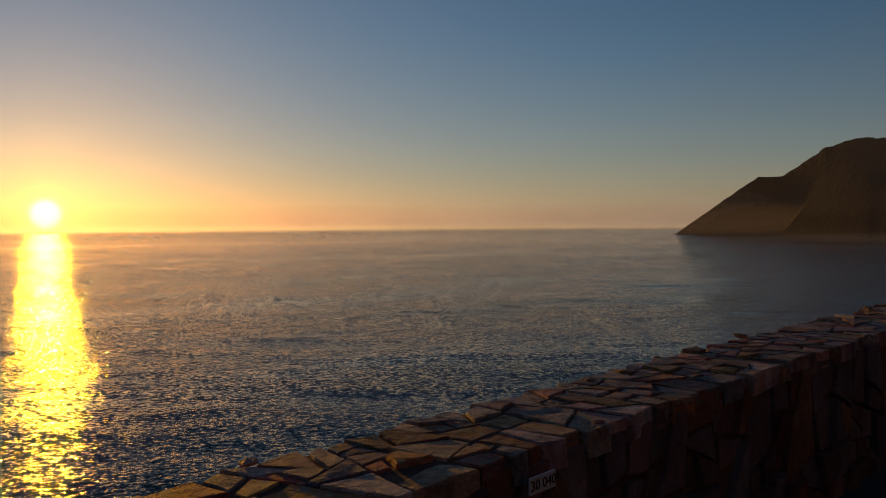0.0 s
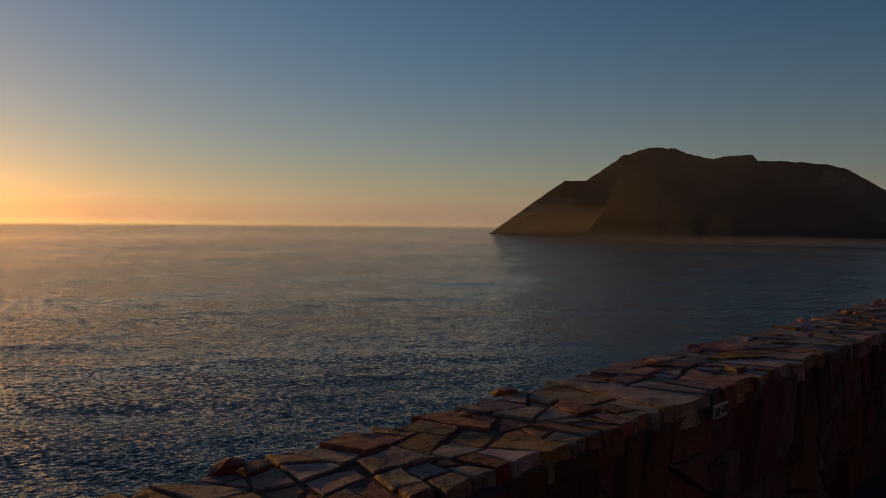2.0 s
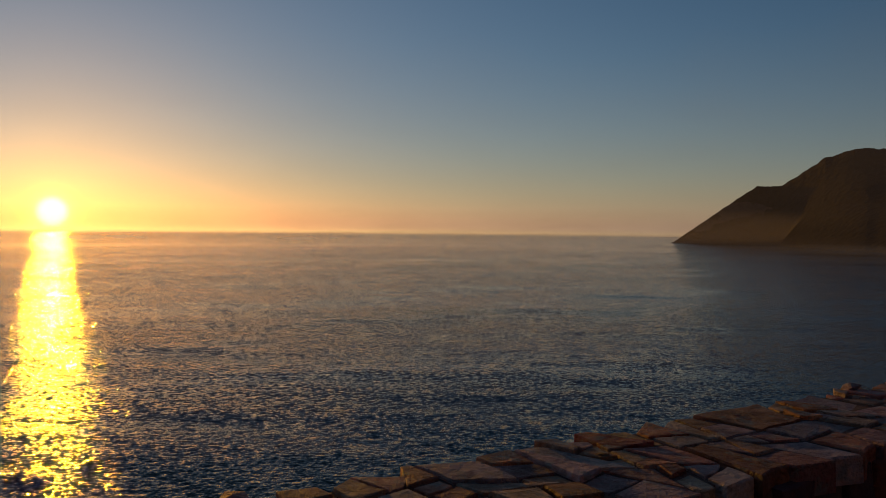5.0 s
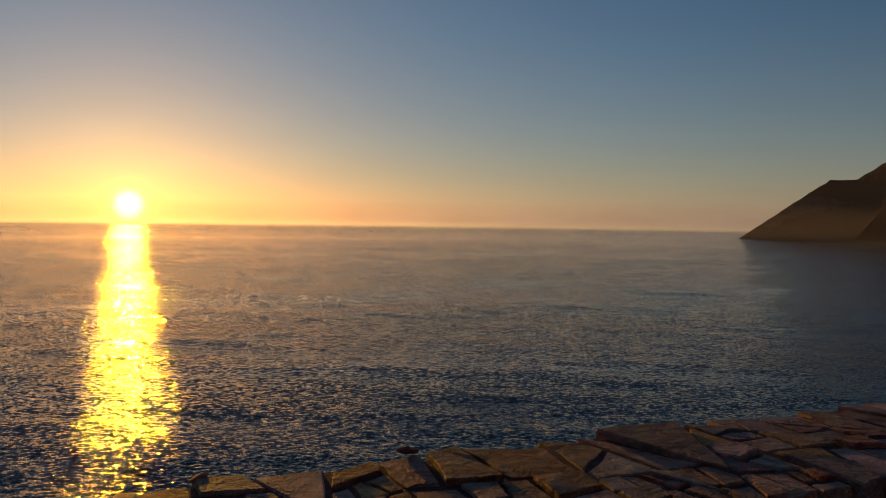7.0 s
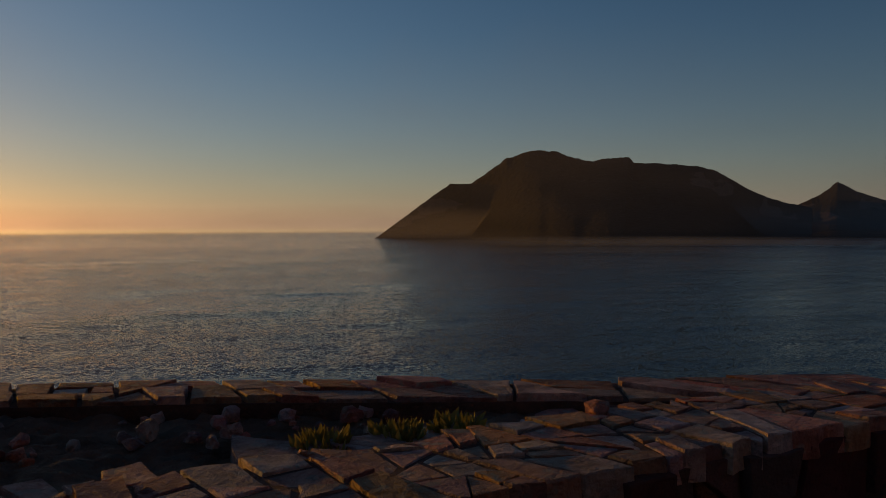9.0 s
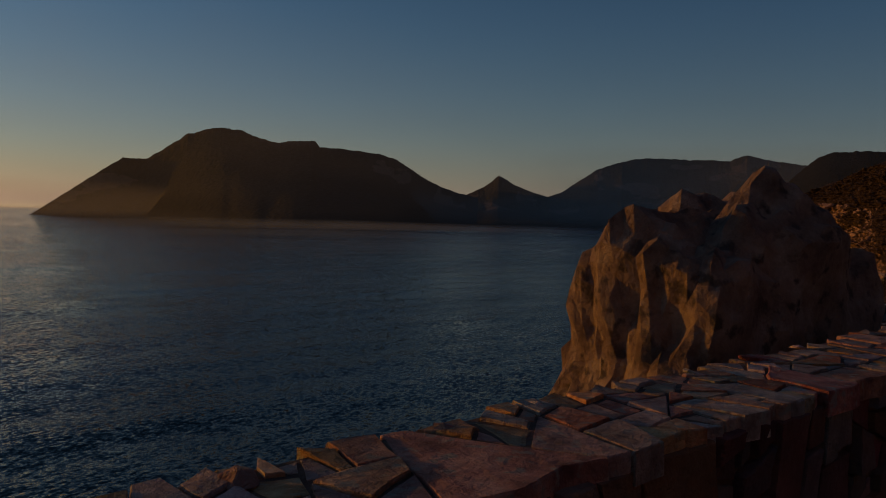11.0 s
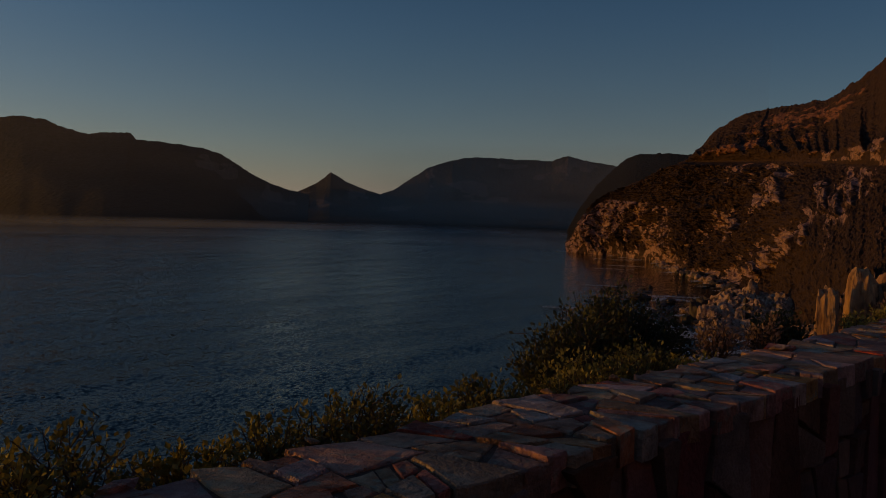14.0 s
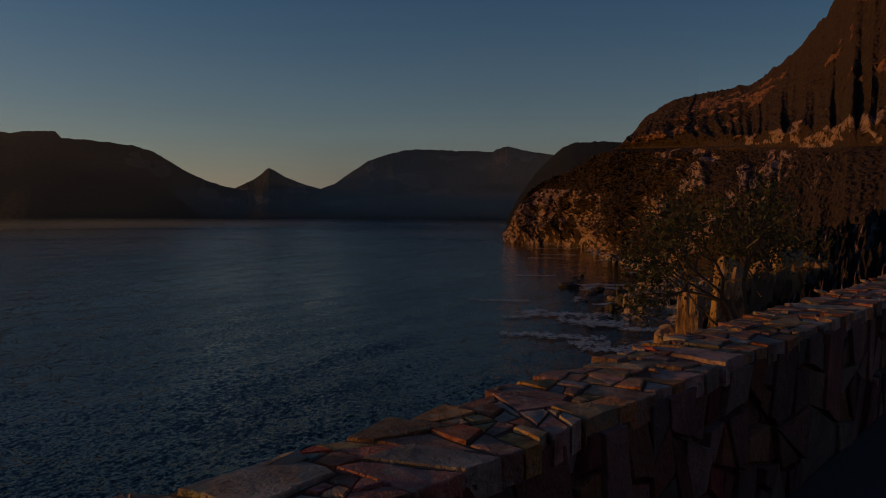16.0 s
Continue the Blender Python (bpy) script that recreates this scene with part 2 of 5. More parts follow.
def sheet(name, grid, mat, smooth=True, parent=None):
    """A mesh from an n x m x 3 array of places."""
    n, k = grid.shape[:2]
    me = bpy.data.meshes.new(name)
    idx = np.arange(n * k).reshape(n, k)
    quads = np.stack([idx[:-1, :-1], idx[1:, :-1], idx[1:, 1:], idx[:-1, 1:]], -1).reshape(-1, 4)
    me.vertices.add(n * k)
    me.vertices.foreach_set("co", grid.reshape(-1).astype(np.float32))
    me.loops.add(quads.size)
    me.loops.foreach_set("vertex_index", quads.reshape(-1).astype(np.int32))
    me.polygons.add(len(quads))
    me.polygons.foreach_set("loop_start", np.arange(0, quads.size, 4, dtype=np.int32))
    me.polygons.foreach_set("use_smooth", np.full(len(quads), smooth))
    me.materials.append(mat)
    me.update(calc_edges=True)
    me.validate()
    ob = new(name, me)
    ob.parent = parent
    return ob


def part(name, bm, mat, parent, label=""):
    me = bpy.data.meshes.new(name)
    bm.to_mesh(me)
    bm.free()
    me.materials.append(mat)
    ob = new(name, me)
    ob.parent = parent
    return tagged(ob, label)


_perm = np.random.RandomState(7).permutation(512)
_gr = np.random.RandomState(8).rand(512)


def vnoise(x, y):
    """Smooth value noise, 0 to 1, of arrays."""
    xi, yi = np.floor(x).astype(int), np.floor(y).astype(int)
    fx, fy = x - xi, y - yi
    fx, fy = fx * fx * (3 - 2 * fx), fy * fy * (3 - 2 * fy)

    def g(i, j):
        return _gr[(_perm[i % 512] + j) % 512]
    return (g(xi, yi) * (1 - fx) + g(xi + 1, yi) * fx) * (1 - fy) + (g(xi, yi + 1) * (1 - fx) + g(xi + 1, yi + 1) * fx) * fy


def fbm(x, y, octaves=5, gain=0.5, ridged=False):
    total, amp, norm = np.zeros_like(x, dtype=float), 1.0, 0.0
    for k in range(octaves):
        v = vnoise(x * 2 ** k + 17.3 * k, y * 2 ** k - 9.1 * k)
        if ridged:
            v = 1 - np.abs(2 * v - 1)
        total += amp * v
        norm += amp
        amp *= gain
    return total / norm


def table(x, rows):
    return np.interp(x, [r[0] for r in rows], [r[1] for r in rows])


def eased(x, rows):
    """The same, with the corners of the table rounded off."""
    w = max(3, len(x) // 14)
    k = np.hanning(2 * w + 1)
    return np.convolve(np.pad(table(x, rows), w, mode="edge"), k / k.sum(), mode="valid")


def blocks(x, y, seed=0):
    """Jointed rock: a random height for each irregular cell, the distance to its border, and its lean."""
    xi, yi = np.floor(x).astype(int), np.floor(y).astype(int)
    best, second, val, lean = np.full(x.shape, 9.0), np.full(x.shape, 9.0), np.zeros(x.shape), np.zeros(x.shape)
    for dx in (-1, 0, 1):
        for dy in (-1, 0, 1):
            cx, cy = xi + dx, yi + dy
            h = _perm[(cx + seed) % 512] + cy
            ox, oy = cx + _gr[h % 512] - x, cy + _gr[(h * 3 + 7) % 512] - y
            dist = np.hypot(ox, oy)
            nearer = dist < best
            second = np.where(nearer, best, np.minimum(second, dist))
            val = np.where(nearer, _gr[(h * 5 + 11) % 512], val)
            lean = np.where(nearer, ox * (_gr[(h * 7 + 3) % 512] - 0.5) * 2 + oy * (_gr[(h * 11 + 5) % 512] - 0.5) * 2, lean)
            best = np.where(nearer, dist, best)
    return val, second - best, lean


# ---------------------------------------------------------------- the sea
def build_sea():
    az = np.radians(np.concatenate([np.arange(-180, -50, 6.0), np.arange(-50, 112, 0.24), np.arange(112, 181, 6.0)]))
    r = np.concatenate([[0.0], 55 * (4960 / 55) ** np.linspace(0, 1, 430)])
    A, R = np.meshgrid(az, r, indexing="ij")
    X, Y = 70 + R * np.sin(A), 40 + R * np.cos(A)
    Z = np.zeros_like(X)
    rs = np.random.RandomState(3)
    step = np.maximum(R * 0.0105, 0.1)
    for k in range(26):                                    # wind swell from the south-west
        wl = 4.0 * 1.17 ** k
        th = radians(205 + rs.normal(0, 26))
        amp = 0.0045 * wl * (0.55 if wl < 60 else 0.18) * math.exp(-wl / 150)
        fade = np.clip((wl / step - 2.2) / 2.5, 0, 1)
        Z += fade * amp * np.sin((X * math.sin(th) + Y * math.cos(th)) * 2 * math.pi / wl + rs.rand() * 6.28)
    Z *= 0.55 + 0.9 * fbm(X / 90, Y / 90, 3)
    Z[:, 0] = 0
    ob = sheet("sea", np.stack([X, Y, Z - 0.2], -1), SEA)
    return tagged(ob, "dark blue open sea with small wind waves and sun glitter", "sea", kind="structure")


build_sea()


# ---------------------------------------------------------------- far mountains
def ridge_land(name, az0, az1, naz, shore, ridge_r, ridge_h, profile, mat, nd=110, back=0.5, gully=0.12, cell=260.0, origin=(0, 0), detail=7, seed=0.0):
    """Land seen across the water: from the shore up to a ridge and down behind it."""
    az = np.linspace(az0, az1, naz)
    d = np.concatenate([np.linspace(0, 1, nd), 1 + np.linspace(0.04, back, 14)])
    A, Dd = np.meshgrid(az, d, indexing="ij")
    r0, r1, h1 = eased(az, shore)[:, None], eased(az, ridge_r)[:, None], table(A, ridge_h)
    r0 = r0 + ((fbm(az * 0.8 + seed, az * 0, 2) - 0.5) * 0.06 * (r1 - r0)[:, 0])[:, None]
    R = r0 + (r1 - r0) * Dd
    X, Y = origin[0] + R * np.sin(np.radians(A)), origin[1] + R * np.cos(np.radians(A))
    base = np.where(Dd <= 1, table(Dd, profile), 1 - (Dd - 1) * 1.1)
    small = fbm(A * 3.1 + seed, Dd * 0.0 + 3.3, 5, 0.6) - 0.5          # small teeth along the ridge
    Z = h1 * base + small * h1 * 0.045 * np.clip((Dd - 0.86) * 7, 0, 1)
    L, H = r1 * np.radians(A), h1 * base
    body = np.clip(Dd * 6, 0, 1) * np.clip((1.0 - Dd) * 5, 0, 1)
    spur = fbm(L / cell + seed, H / (cell * 3) + seed, 3, 0.5, ridged=True) - 0.55
    crag = fbm(L / (cell * 0.3) + seed, H / (cell * 0.16), detail, 0.55, ridged=True) - 0.55
    bare = np.clip((fbm(L / 160 + seed, H / 60 + 5, 4) - 0.5) * 6, 0, 1) * np.clip((Dd - 0.45) * 3, 0, 1)
    push = body * (spur * cell * gully * 1.2 + crag * cell * gully * 0.35)
    R = R - push
    X, Y = origin[0] + R * np.sin(np.radians(A)), origin[1] + R * np.cos(np.radians(A))
    Z = np.where(Dd == 0, -6.0, Z)
    return X, Y, Z, bare


def land(name, made, mat, label, category):
    X, Y, Z, bare = made
    ob = sheet(name, np.stack([X, Y, Z], -1), mat, smooth=False)
    at = ob.data.attributes.new("bare", "FLOAT", "POINT")
    at.data.foreach_set("value", bare.reshape(-1).astype(np.float32))
    return tagged(ob, label, category, kind="structure")


made = ridge_land("headland", 16.9, 47.2, 420,
    [(17, 2985), (20, 2940), (23, 2800), (28.5, 2330), (31, 2130), (33.4, 2030), (36, 2030), (39, 2150), (42.3, 2440), (46.5, 2900)],
    [(17, 3000), (20, 2990), (22.5, 2960), (29, 2850), (41, 2800), (47, 3300)],
    [(17.03, 2), (18.82, 70), (20.90, 149), (22.47, 205), (24.02, 203), (25.45, 252), (26.66, 293), (28.0, 314), (29.10, 320), (30.31, 310),
     (31.52, 287), (32.71, 275), (33.88, 283), (35.30, 286), (35.73, 266), (38.07, 257), (39.90, 247), (41.34, 229), (43.12, 178), (44.50, 145), (45.84, 125), (46.5, 118), (47.2, 110)],
    [(0, 0), (0.04, 0.03), (0.3, 0.22), (0.55, 0.42), (0.8, 0.72), (0.93, 0.93), (1, 1)], FAR_ROCK, gully=0.07, cell=300.0, detail=6)
land("headland_mountain", made, FAR_ROCK, "dark rocky headland mountain rising from the misty sea", "mountain")

made = ridge_land("inland", 44.5, 80, 420,
    [(44, 3050), (50, 3150), (56, 3250), (66, 3250), (80, 3200)],
    [(44, 3600), (80, 3560)],
    [(44.5, 100), (46.29, 128), (47.63, 169), (48.2, 197), (48.63, 222), (49.1, 205), (49.68, 181), (51, 150), (52.19, 128), (53.2, 150), (54.22, 196), (55.0, 228), (55.70, 258), (57.2, 290), (59.09, 311),
     (61.87, 302), (64.63, 300), (65.2, 315), (65.62, 324), (66.1, 318), (66.75, 305), (68.84, 285), (72, 270), (80, 250)],
    [(0, 0), (0.03, 0.02), (0.35, 0.10), (0.7, 0.36), (0.88, 0.74), (1, 1)], FAR_ROCK, gully=0.12, cell=380.0, seed=4.0, detail=5)
land("inland_mountain", made, FAR_ROCK, "distant dark mountains with a cone-shaped peak behind the bay", "mountain")

# the hill behind the near cliff, its shade put into the scrub colour
VIEW = (116.0, 39.0)
made = ridge_land("hill", 65.6, 84.0, 220,
    [(64, 1500), (70, 1300), (84, 1200)], [(64, 1800), (70, 1600), (84, 1500)],
    [(64, 2), (65.3, 6), (66.4, 70), (67.6, 122), (68.9, 158), (69.5, 172), (70.4, 182), (72, 184), (74, 182), (78, 180), (84, 180)],
    [(0, 0), (0.4, 0.4), (0.75, 0.72), (1, 1)], FAR_ROCK, nd=90, gully=0.30, cell=120.0, origin=VIEW, seed=9.0, detail=6)
land("coastal_hill", made[:3] + (made[3] * 0,), SHADED_HILL, "rounded scrub hill, coloured dark as in shade, behind the lit sea cliff", "hill")


# ---------------------------------------------------------------- the near cliff coast
def build_cliff():
    """From the shore up a sea cliff or scree, a scrub slope, the bench of the road, its cutting, and red bands to the ridge."""
    shore = [(64.5, 1150), (66.2, 1110), (69, 1085), (71, 1000), (72.5, 915), (73.5, 800), (76.6, 650), (78.5, 505), (80, 410), (82, 330), (84, 260), (87, 190), (90, 140), (96, 95), (104, 75)]
    band_r = [(64.5, 1165), (66.2, 1130), (69, 1112), (71, 1035), (72.5, 955), (73.7, 858), (77, 722), (79, 575), (81, 430), (84, 345), (88, 265), (96, 150), (104, 110)]
    band_h = [(64.5, 2), (65.7, 5), (66.3, 28), (67.2, 52), (68.4, 72), (69, 79), (71, 74), (73.7, 72), (77, 48), (79, 44), (81, 40), (84, 34), (88, 34), (104, 40)]
    road_r = [(64.5, 1180), (66.2, 1160), (70, 1065), (73, 960), (74.2, 900), (77, 800), (80, 700), (82.4, 610), (84, 550), (86, 485), (88, 430), (92, 355), (104, 240)]
    road_h = [(64.5, 2), (65.7, 6), (66.3, 32), (67.2, 57), (68.4, 82), (70, 94), (72, 106), (73.6, 116), (74.2, 119), (77, 112), (80, 104), (82.4, 97), (84, 91), (86, 86), (88, 82), (92, 76), (104, 66)]
    ridge_r = [(64.5, 1190), (66.2, 1180), (70, 1090), (74, 985), (76, 945), (80, 880), (84, 770), (86.2, 680), (87.8, 620), (92, 510), (98, 400), (104, 300)]
    ridge_h = [(64.5, 2), (65.7, 6), (66.3, 34), (67.2, 60), (68.4, 86), (70, 100), (72, 112), (73.6, 126), (74.4, 132), (75.2, 151), (76.0, 163), (77.0, 170), (78.5, 176), (80.7, 174), (83.0, 170), (84.2, 177),
               (86.2, 186), (87.2, 192), (87.8, 203), (90, 225), (95, 248), (104, 250)]
    az = np.concatenate([np.linspace(65.55, 89, 800), np.linspace(89.1, 104, 90)])
    d = np.concatenate([np.linspace(0, 0.35, 130), np.linspace(0.35, 0.70, 110)[1:], np.linspace(0.70, 0.72, 6)[1:], np.linspace(0.72, 1, 110)[1:], 1 + np.linspace(0.03, 0.5, 10)])
    A, Dd = np.meshgrid(az, d, indexing="ij")

    def soft(rows):
        return eased(az, rows)[:, None]
    wob = ((fbm(az * 0.9, az * 0 + 1.0, 3) - 0.5) * 46 * np.clip((az - 66) / 4, 0, 1))[:, None]
    cut = np.clip((az - 74.2) / 0.6, 0, 1)[:, None]                    # where there is a road
    r0, r1, r2, r4 = soft(shore) + wob, soft(band_r) + wob * 0.6, soft(road_r), soft(ridge_r)
    h1, h2, h4 = soft(band_h), soft(road_h), table(A, ridge_h)
    r2b, r3 = r2 + 7 * cut, r2 + 7 * cut + 6
    h3 = h2 + 11 * cut * (0.5 + fbm(az * 2.1, az * 0 + 6.0, 2)[:, None])
    k1, k2 = np.clip(Dd / 0.35, 0, 1), np.clip((Dd - 0.35) / 0.35, 0, 1)
    k3, k4, k5 = np.clip((Dd - 0.70) / 0.02, 0, 1), np.clip((Dd - 0.72) / 0.06, 0, 1), np.clip((Dd - 0.78) / 0.22, 0, 1)
    R = r0 + (r1 - r0) * k1 + (r2 - r1) * k2 + (r2b - r2) * k3 + (r3 - r2b) * k4 + (r4 - r3) * k5 + np.clip(Dd - 1, 0, None) * 300
    steep = np.clip((74.6 - A) / 2.0, 0, 1)                            # cliff at the point, scree further in
    Z = h1 * (steep * np.clip(k1 * 1.5, 0, 1) ** 0.8 * (0.86 + 0.14 * k1) + (1 - steep) * k1 ** 1.25) + (h2 - h1) * k2 ** 0.9 + (h3 - h2) * k4 + (h4 - h3) * (0.55 * k5 + 0.45 * k5 ** 2) - np.clip(Dd - 1, 0, None) * h4 * 0.6
    L, H = 800 * np.radians(A), Z.copy()
    off_road = 1 - cut * np.clip((Dd - 0.66) * 30, 0, 1) * np.clip((0.76 - Dd) * 30, 0, 1)
    body = np.clip(Dd * 14, 0, 1) * np.clip((1.0 - Dd) * 9, 0, 1) * np.clip(R / 700, 0.3, 1.15) * off_road
    below = np.clip((0.70 - Dd) * 40, 0, 1)
    # granite over the sea at the point
    streak = fbm((L - 0.35 * H) / 10 + 3, H / 26 + 1, 5, 0.6)
    patch = fbm(L / 38 + 11, H / 26 + 2, 3)
    bare = steep * np.clip((0.40 - Dd + (patch - 0.5) * 0.25) * 14, 0, 1) * np.clip((streak - 0.31) * 8, 0, 1)
    # broken rock on the slopes, in ribs that climb away from the sea
    N = L - 1.0 * H
    rib = fbm(N / 30 + 7, H / 70 + 4, 4, 0.55)
    loose = fbm(L / 5.5 + 2, H / 5.0 + 8, 3, 0.6)
    bare = np.maximum(bare, (1 - steep) * below * np.clip((rib - 0.46) * 7, 0, 1) * np.clip((loose - 0.44) * 8, 0, 1))
    bare = np.maximum(bare, (1 - steep) * np.clip((0.10 - Dd) * 20, 0, 1) * np.clip((loose - 0.40) * 9, 0, 1))
    # named crags: bearing, foot, top, half width
    jag = (fbm(L / 4 + 1, H / 14, 3) - 0.5) * 0.7
    crag = np.zeros_like(bare)
    rows = [(79.8, 64, 96, 0.30), (79.3, 62, 88, 0.26), (78.8, 60, 78, 0.28), (82.7, 58, 82, 0.36), (83.5, 56, 70, 0.30), (84.4, 60, 80, 0.30), (85.8, 88, 107, 0.42), (77.2, 44, 56, 0.22)]
    rows += [(81.2 - 0.42 * k + 0.16 * math.sin(k * 2.3), 44 - 4.1 * k, 53 - 4.1 * k, 0.24 + 0.07 * math.sin(k * 3.1)) for k in range(9)]
    for ca, z0, z1, half in rows:
        mid = (z0 + z1) / 2
        lean = (H - mid) * 0.004
        one = np.clip((1 - np.abs((A - ca - lean) / half + jag)) * 3, 0, 1) * np.clip((1 - np.abs((H - mid) / (z1 - z0) * 2 + jag * 0.6)) * 3, 0, 1)
        crag = np.maximum(crag, one)
    # red beds above the road, in level bands
    bed = fbm(H / 11 + 3 + (fbm(L / 90, L * 0, 2) - 0.5) * 1.5, L / 260, 3, 0.6)
    gully = fbm(N / 34 + 5, H / 200, 3)
    ragged = fbm(L / 9 + 4, H / 5, 4, 0.6)
    beds = (1 - below) * np.clip((bed + (ragged - 0.5) * 0.5 - 0.50) * 9, 0, 1) * np.clip((gully - 0.42) * 9, 0, 1) * np.clip((1.0 - Dd) * 30, 0, 1)
    beds = np.maximum(beds, cut * np.clip((Dd - 0.72) * 60, 0, 1) * np.clip((0.785 - Dd) * 60, 0, 1) * np.clip((fbm(L / 16, H / 9, 3) - 0.55) * 10, 0, 1))
    bare = np.maximum(np.maximum(bare, crag), beds)
    wx, wy = (fbm(L / 11, H / 11, 3) - 0.5) * 1.2, (fbm(L / 11 + 7, H / 11, 3) - 0.5) * 1.2
    tall = 0.35 + 0.65 * below                                         # upright joints below the road, level beds above
    b1, e1, t1 = blocks(L / 11 + wx, H / (22 * tall) + wy)
    b2, e2, t2 = blocks(L / 4.6 + wx, H / (8 * tall) + wy, 31)
    b3, e3, t3 = blocks(L / 1.9 + wx, H / 2.6 + wy, 77)
    s1, q1, l1 = blocks(L / 3.6, H / 2.6, 140)
    s2, q2, l2 = blocks(L / 1.8, H / 1.4, 210)
    crack = np.clip(e2 * 7, 0, 1) * np.clip(e1 * 9, 0, 1)
    bare = bare * (0.4 + 0.6 * crack) * np.clip(0.75 + (fbm(L / 3 + 9, H / 3, 3, 0.6) - 0.5) * 1.6, 0.3, 1)
    clump = fbm(L / 14, H / 9, 3) * 4 + (s1 - 0.5) * 2.6 + np.clip(q1 * 1.6, 0, 1) * 1.8 + (s2 - 0.5) * 1.6 + fbm(L / 2.1, H / 1.9, 2) * 2
    spur = fbm(N / 130 + 2, H / 330, 3, 0.5, ridged=True) - 0.55
    ribs = fbm(N / 44 + 5, H / 90, 4, 0.5, ridged=True) - 0.5
    scale = np.clip(R / 800, 0.35, 1) * (0.45 + 0.55 * below)
    push = (spur * 60 + ribs * 24) * (0.4 + 0.6 * below) * table(A, [(81, 1.0), (85, 0.3)]) + bare * (3 + (b1 - 0.3) * 11 * steep + t1 * 7 * (0.3 + steep) + (b2 - 0.5) * 4 + t2 * 4.5 + (b3 - 0.5) * 1.8 + t3 * 1.8 - (1 - crack) * 2.5) * scale + (1 - bare) * clump * 1.5 * scale
    push += crag * 13 * scale + beds * 4
    out = np.radians(table(A, [(66, 292), (76, 300), (80, 305), (86, 290), (104, 275)]))
    push = body * push * np.clip((A - 65.7) / 2.5, 0.1, 1)
    X, Y = VIEW[0] + R * np.sin(np.radians(A)) + push * np.sin(out), VIEW[1] + R * np.cos(np.radians(A)) + push * np.cos(out)
    Z = Z + (1 - bare) * (fbm(L / 2.2, R / 3, 3) - 0.5) * 2.0 * np.clip(Dd * 9, 0, 1) * off_road
    Z += h4 * 0.035 * (fbm(A * 2.2, A * 0, 4) - 0.5) * np.clip((Dd - 0.88) * 8, 0, 1)
    Z = np.where(Dd == 0, -8.0, Z)
    return land("coastal_cliff", (X, Y, Z, bare), CLIFF, "craggy brown sea cliff with scrub and a road bench, lit by the low sun", "cliff")


def build_spur():
    """The near shoulder of dark scrub below the road, on which the orange columns stand."""
    az, r = np.linspace(80.6, 104, 240), np.linspace(62, 215, 150)
    A, R = np.meshgrid(az, r, indexing="ij")
    crest = np.tan(np.radians(table(A, [(80.6, -12), (81.6, -7.5), (83, -5.0), (84.5, -3.6), (86.5, -2.3), (90, -0.6), (104, 2.0)])))
    Z = EYE + 125 * crest - np.abs(R - 125) * np.where(R < 125, 0.12, 0.42) + (fbm(A * 3.0, R / 9, 4) - 0.5) * 4.0
    Z += (fbm(A * 22, R / 1.5, 3) - 0.5) * 1.3
    Z = np.where((A < 80.7) | (R > 213), -5.0, Z)
    bare = np.clip((fbm(A * 5 + 3, R / 6, 4) - 0.60) * 14, 0, 1)
    return land("near_spur", (VIEW[0] + R * np.sin(np.radians(A)), VIEW[1] + R * np.cos(np.radians(A)), Z, bare), CLIFF, "dark scrub-covered shoulder of the hillside below the road", "hillside")


def build_shelf():
    """The low rock platform that reaches out into the surf."""
    u, v = np.linspace(-1.25, 1.25, 230), np.linspace(-1.25, 1.25, 150)
    U, W = np.meshgrid(u, v, indexing="ij")
    b1, e1, t1 = blocks(U * 9 + 40, W * 5 + 12, 3)
    b2, e2, t2 = blocks(U * 22 + 11, W * 13 + 5, 57)
    rho = np.hypot(U, W) + (fbm(U * 3 + 5, W * 3 + 2, 4) - 0.5) * 0.7
    rise = table(U, [(-1.2, 3.0), (-0.5, 6.5), (0.2, 12.0), (1.2, 20.0)])
    Z = rise * (1 - np.clip(rho, 0, 1.5) ** 1.6) + np.clip(1.15 - rho, 0, 1) * ((b1 - 0.45) * 4 + t1 * 3 - np.clip(0.16 - e1, 0, 1) * 14 + (b2 - 0.5) * 1.4 + t2 * 1.2 - np.clip(0.14 - e2, 0, 1) * 7)
    Z = np.where((np.abs(U) > 1.22) | (np.abs(W) > 1.22), -4.0, Z)
    turn = radians(15)
    X, Y = 552 + 78 * U * math.cos(turn) - 38 * W * math.sin(turn), 122 + 78 * U * math.sin(turn) + 38 * W * math.cos(turn)
    tagged(sheet("rock_shelf", np.stack([X, Y, Z], -1), TAN_ROCK, smooth=False), "low tan rock shelf reaching into the surf", "rock", kind="structure")


build_spur()
build_cliff()

# ---------------------------------------------------------------- plan of the road
# the line driven: time marks with heading (clockwise from +Y) and speed
HT = [0, 0.7, 1.8, 3.5, 5.5, 7.0, 8.0, 8.6, 9.2, 9.8, 11.0, 12.2, 13.5, 16.2]
HH = [44, 48.5, 55.5, 57.5, 58.5, 61.5, 68, 76, 82, 84.5, 92, 97.5, 101, 102]
VT, VV = [0, 3.5, 7.5, 8.6, 12.3, 16.2], [9.5, 9.5, 8.5, 8.1, 8.7, 9.3]
_t = np.linspace(0, 16.2, 1621)
_h, _v = np.radians(np.interp(_t, HT, HH)), np.interp(_t, VT, VV)
_x = np.concatenate([[0], np.cumsum((_v * np.sin(_h))[:-1]) * 0.01])
_y = np.concatenate([[0], np.cumsum((_v * np.cos(_h))[:-1]) * 0.01])
_s = np.concatenate([[0], np.cumsum(np.hypot(np.diff(_x), np.diff(_y)))])
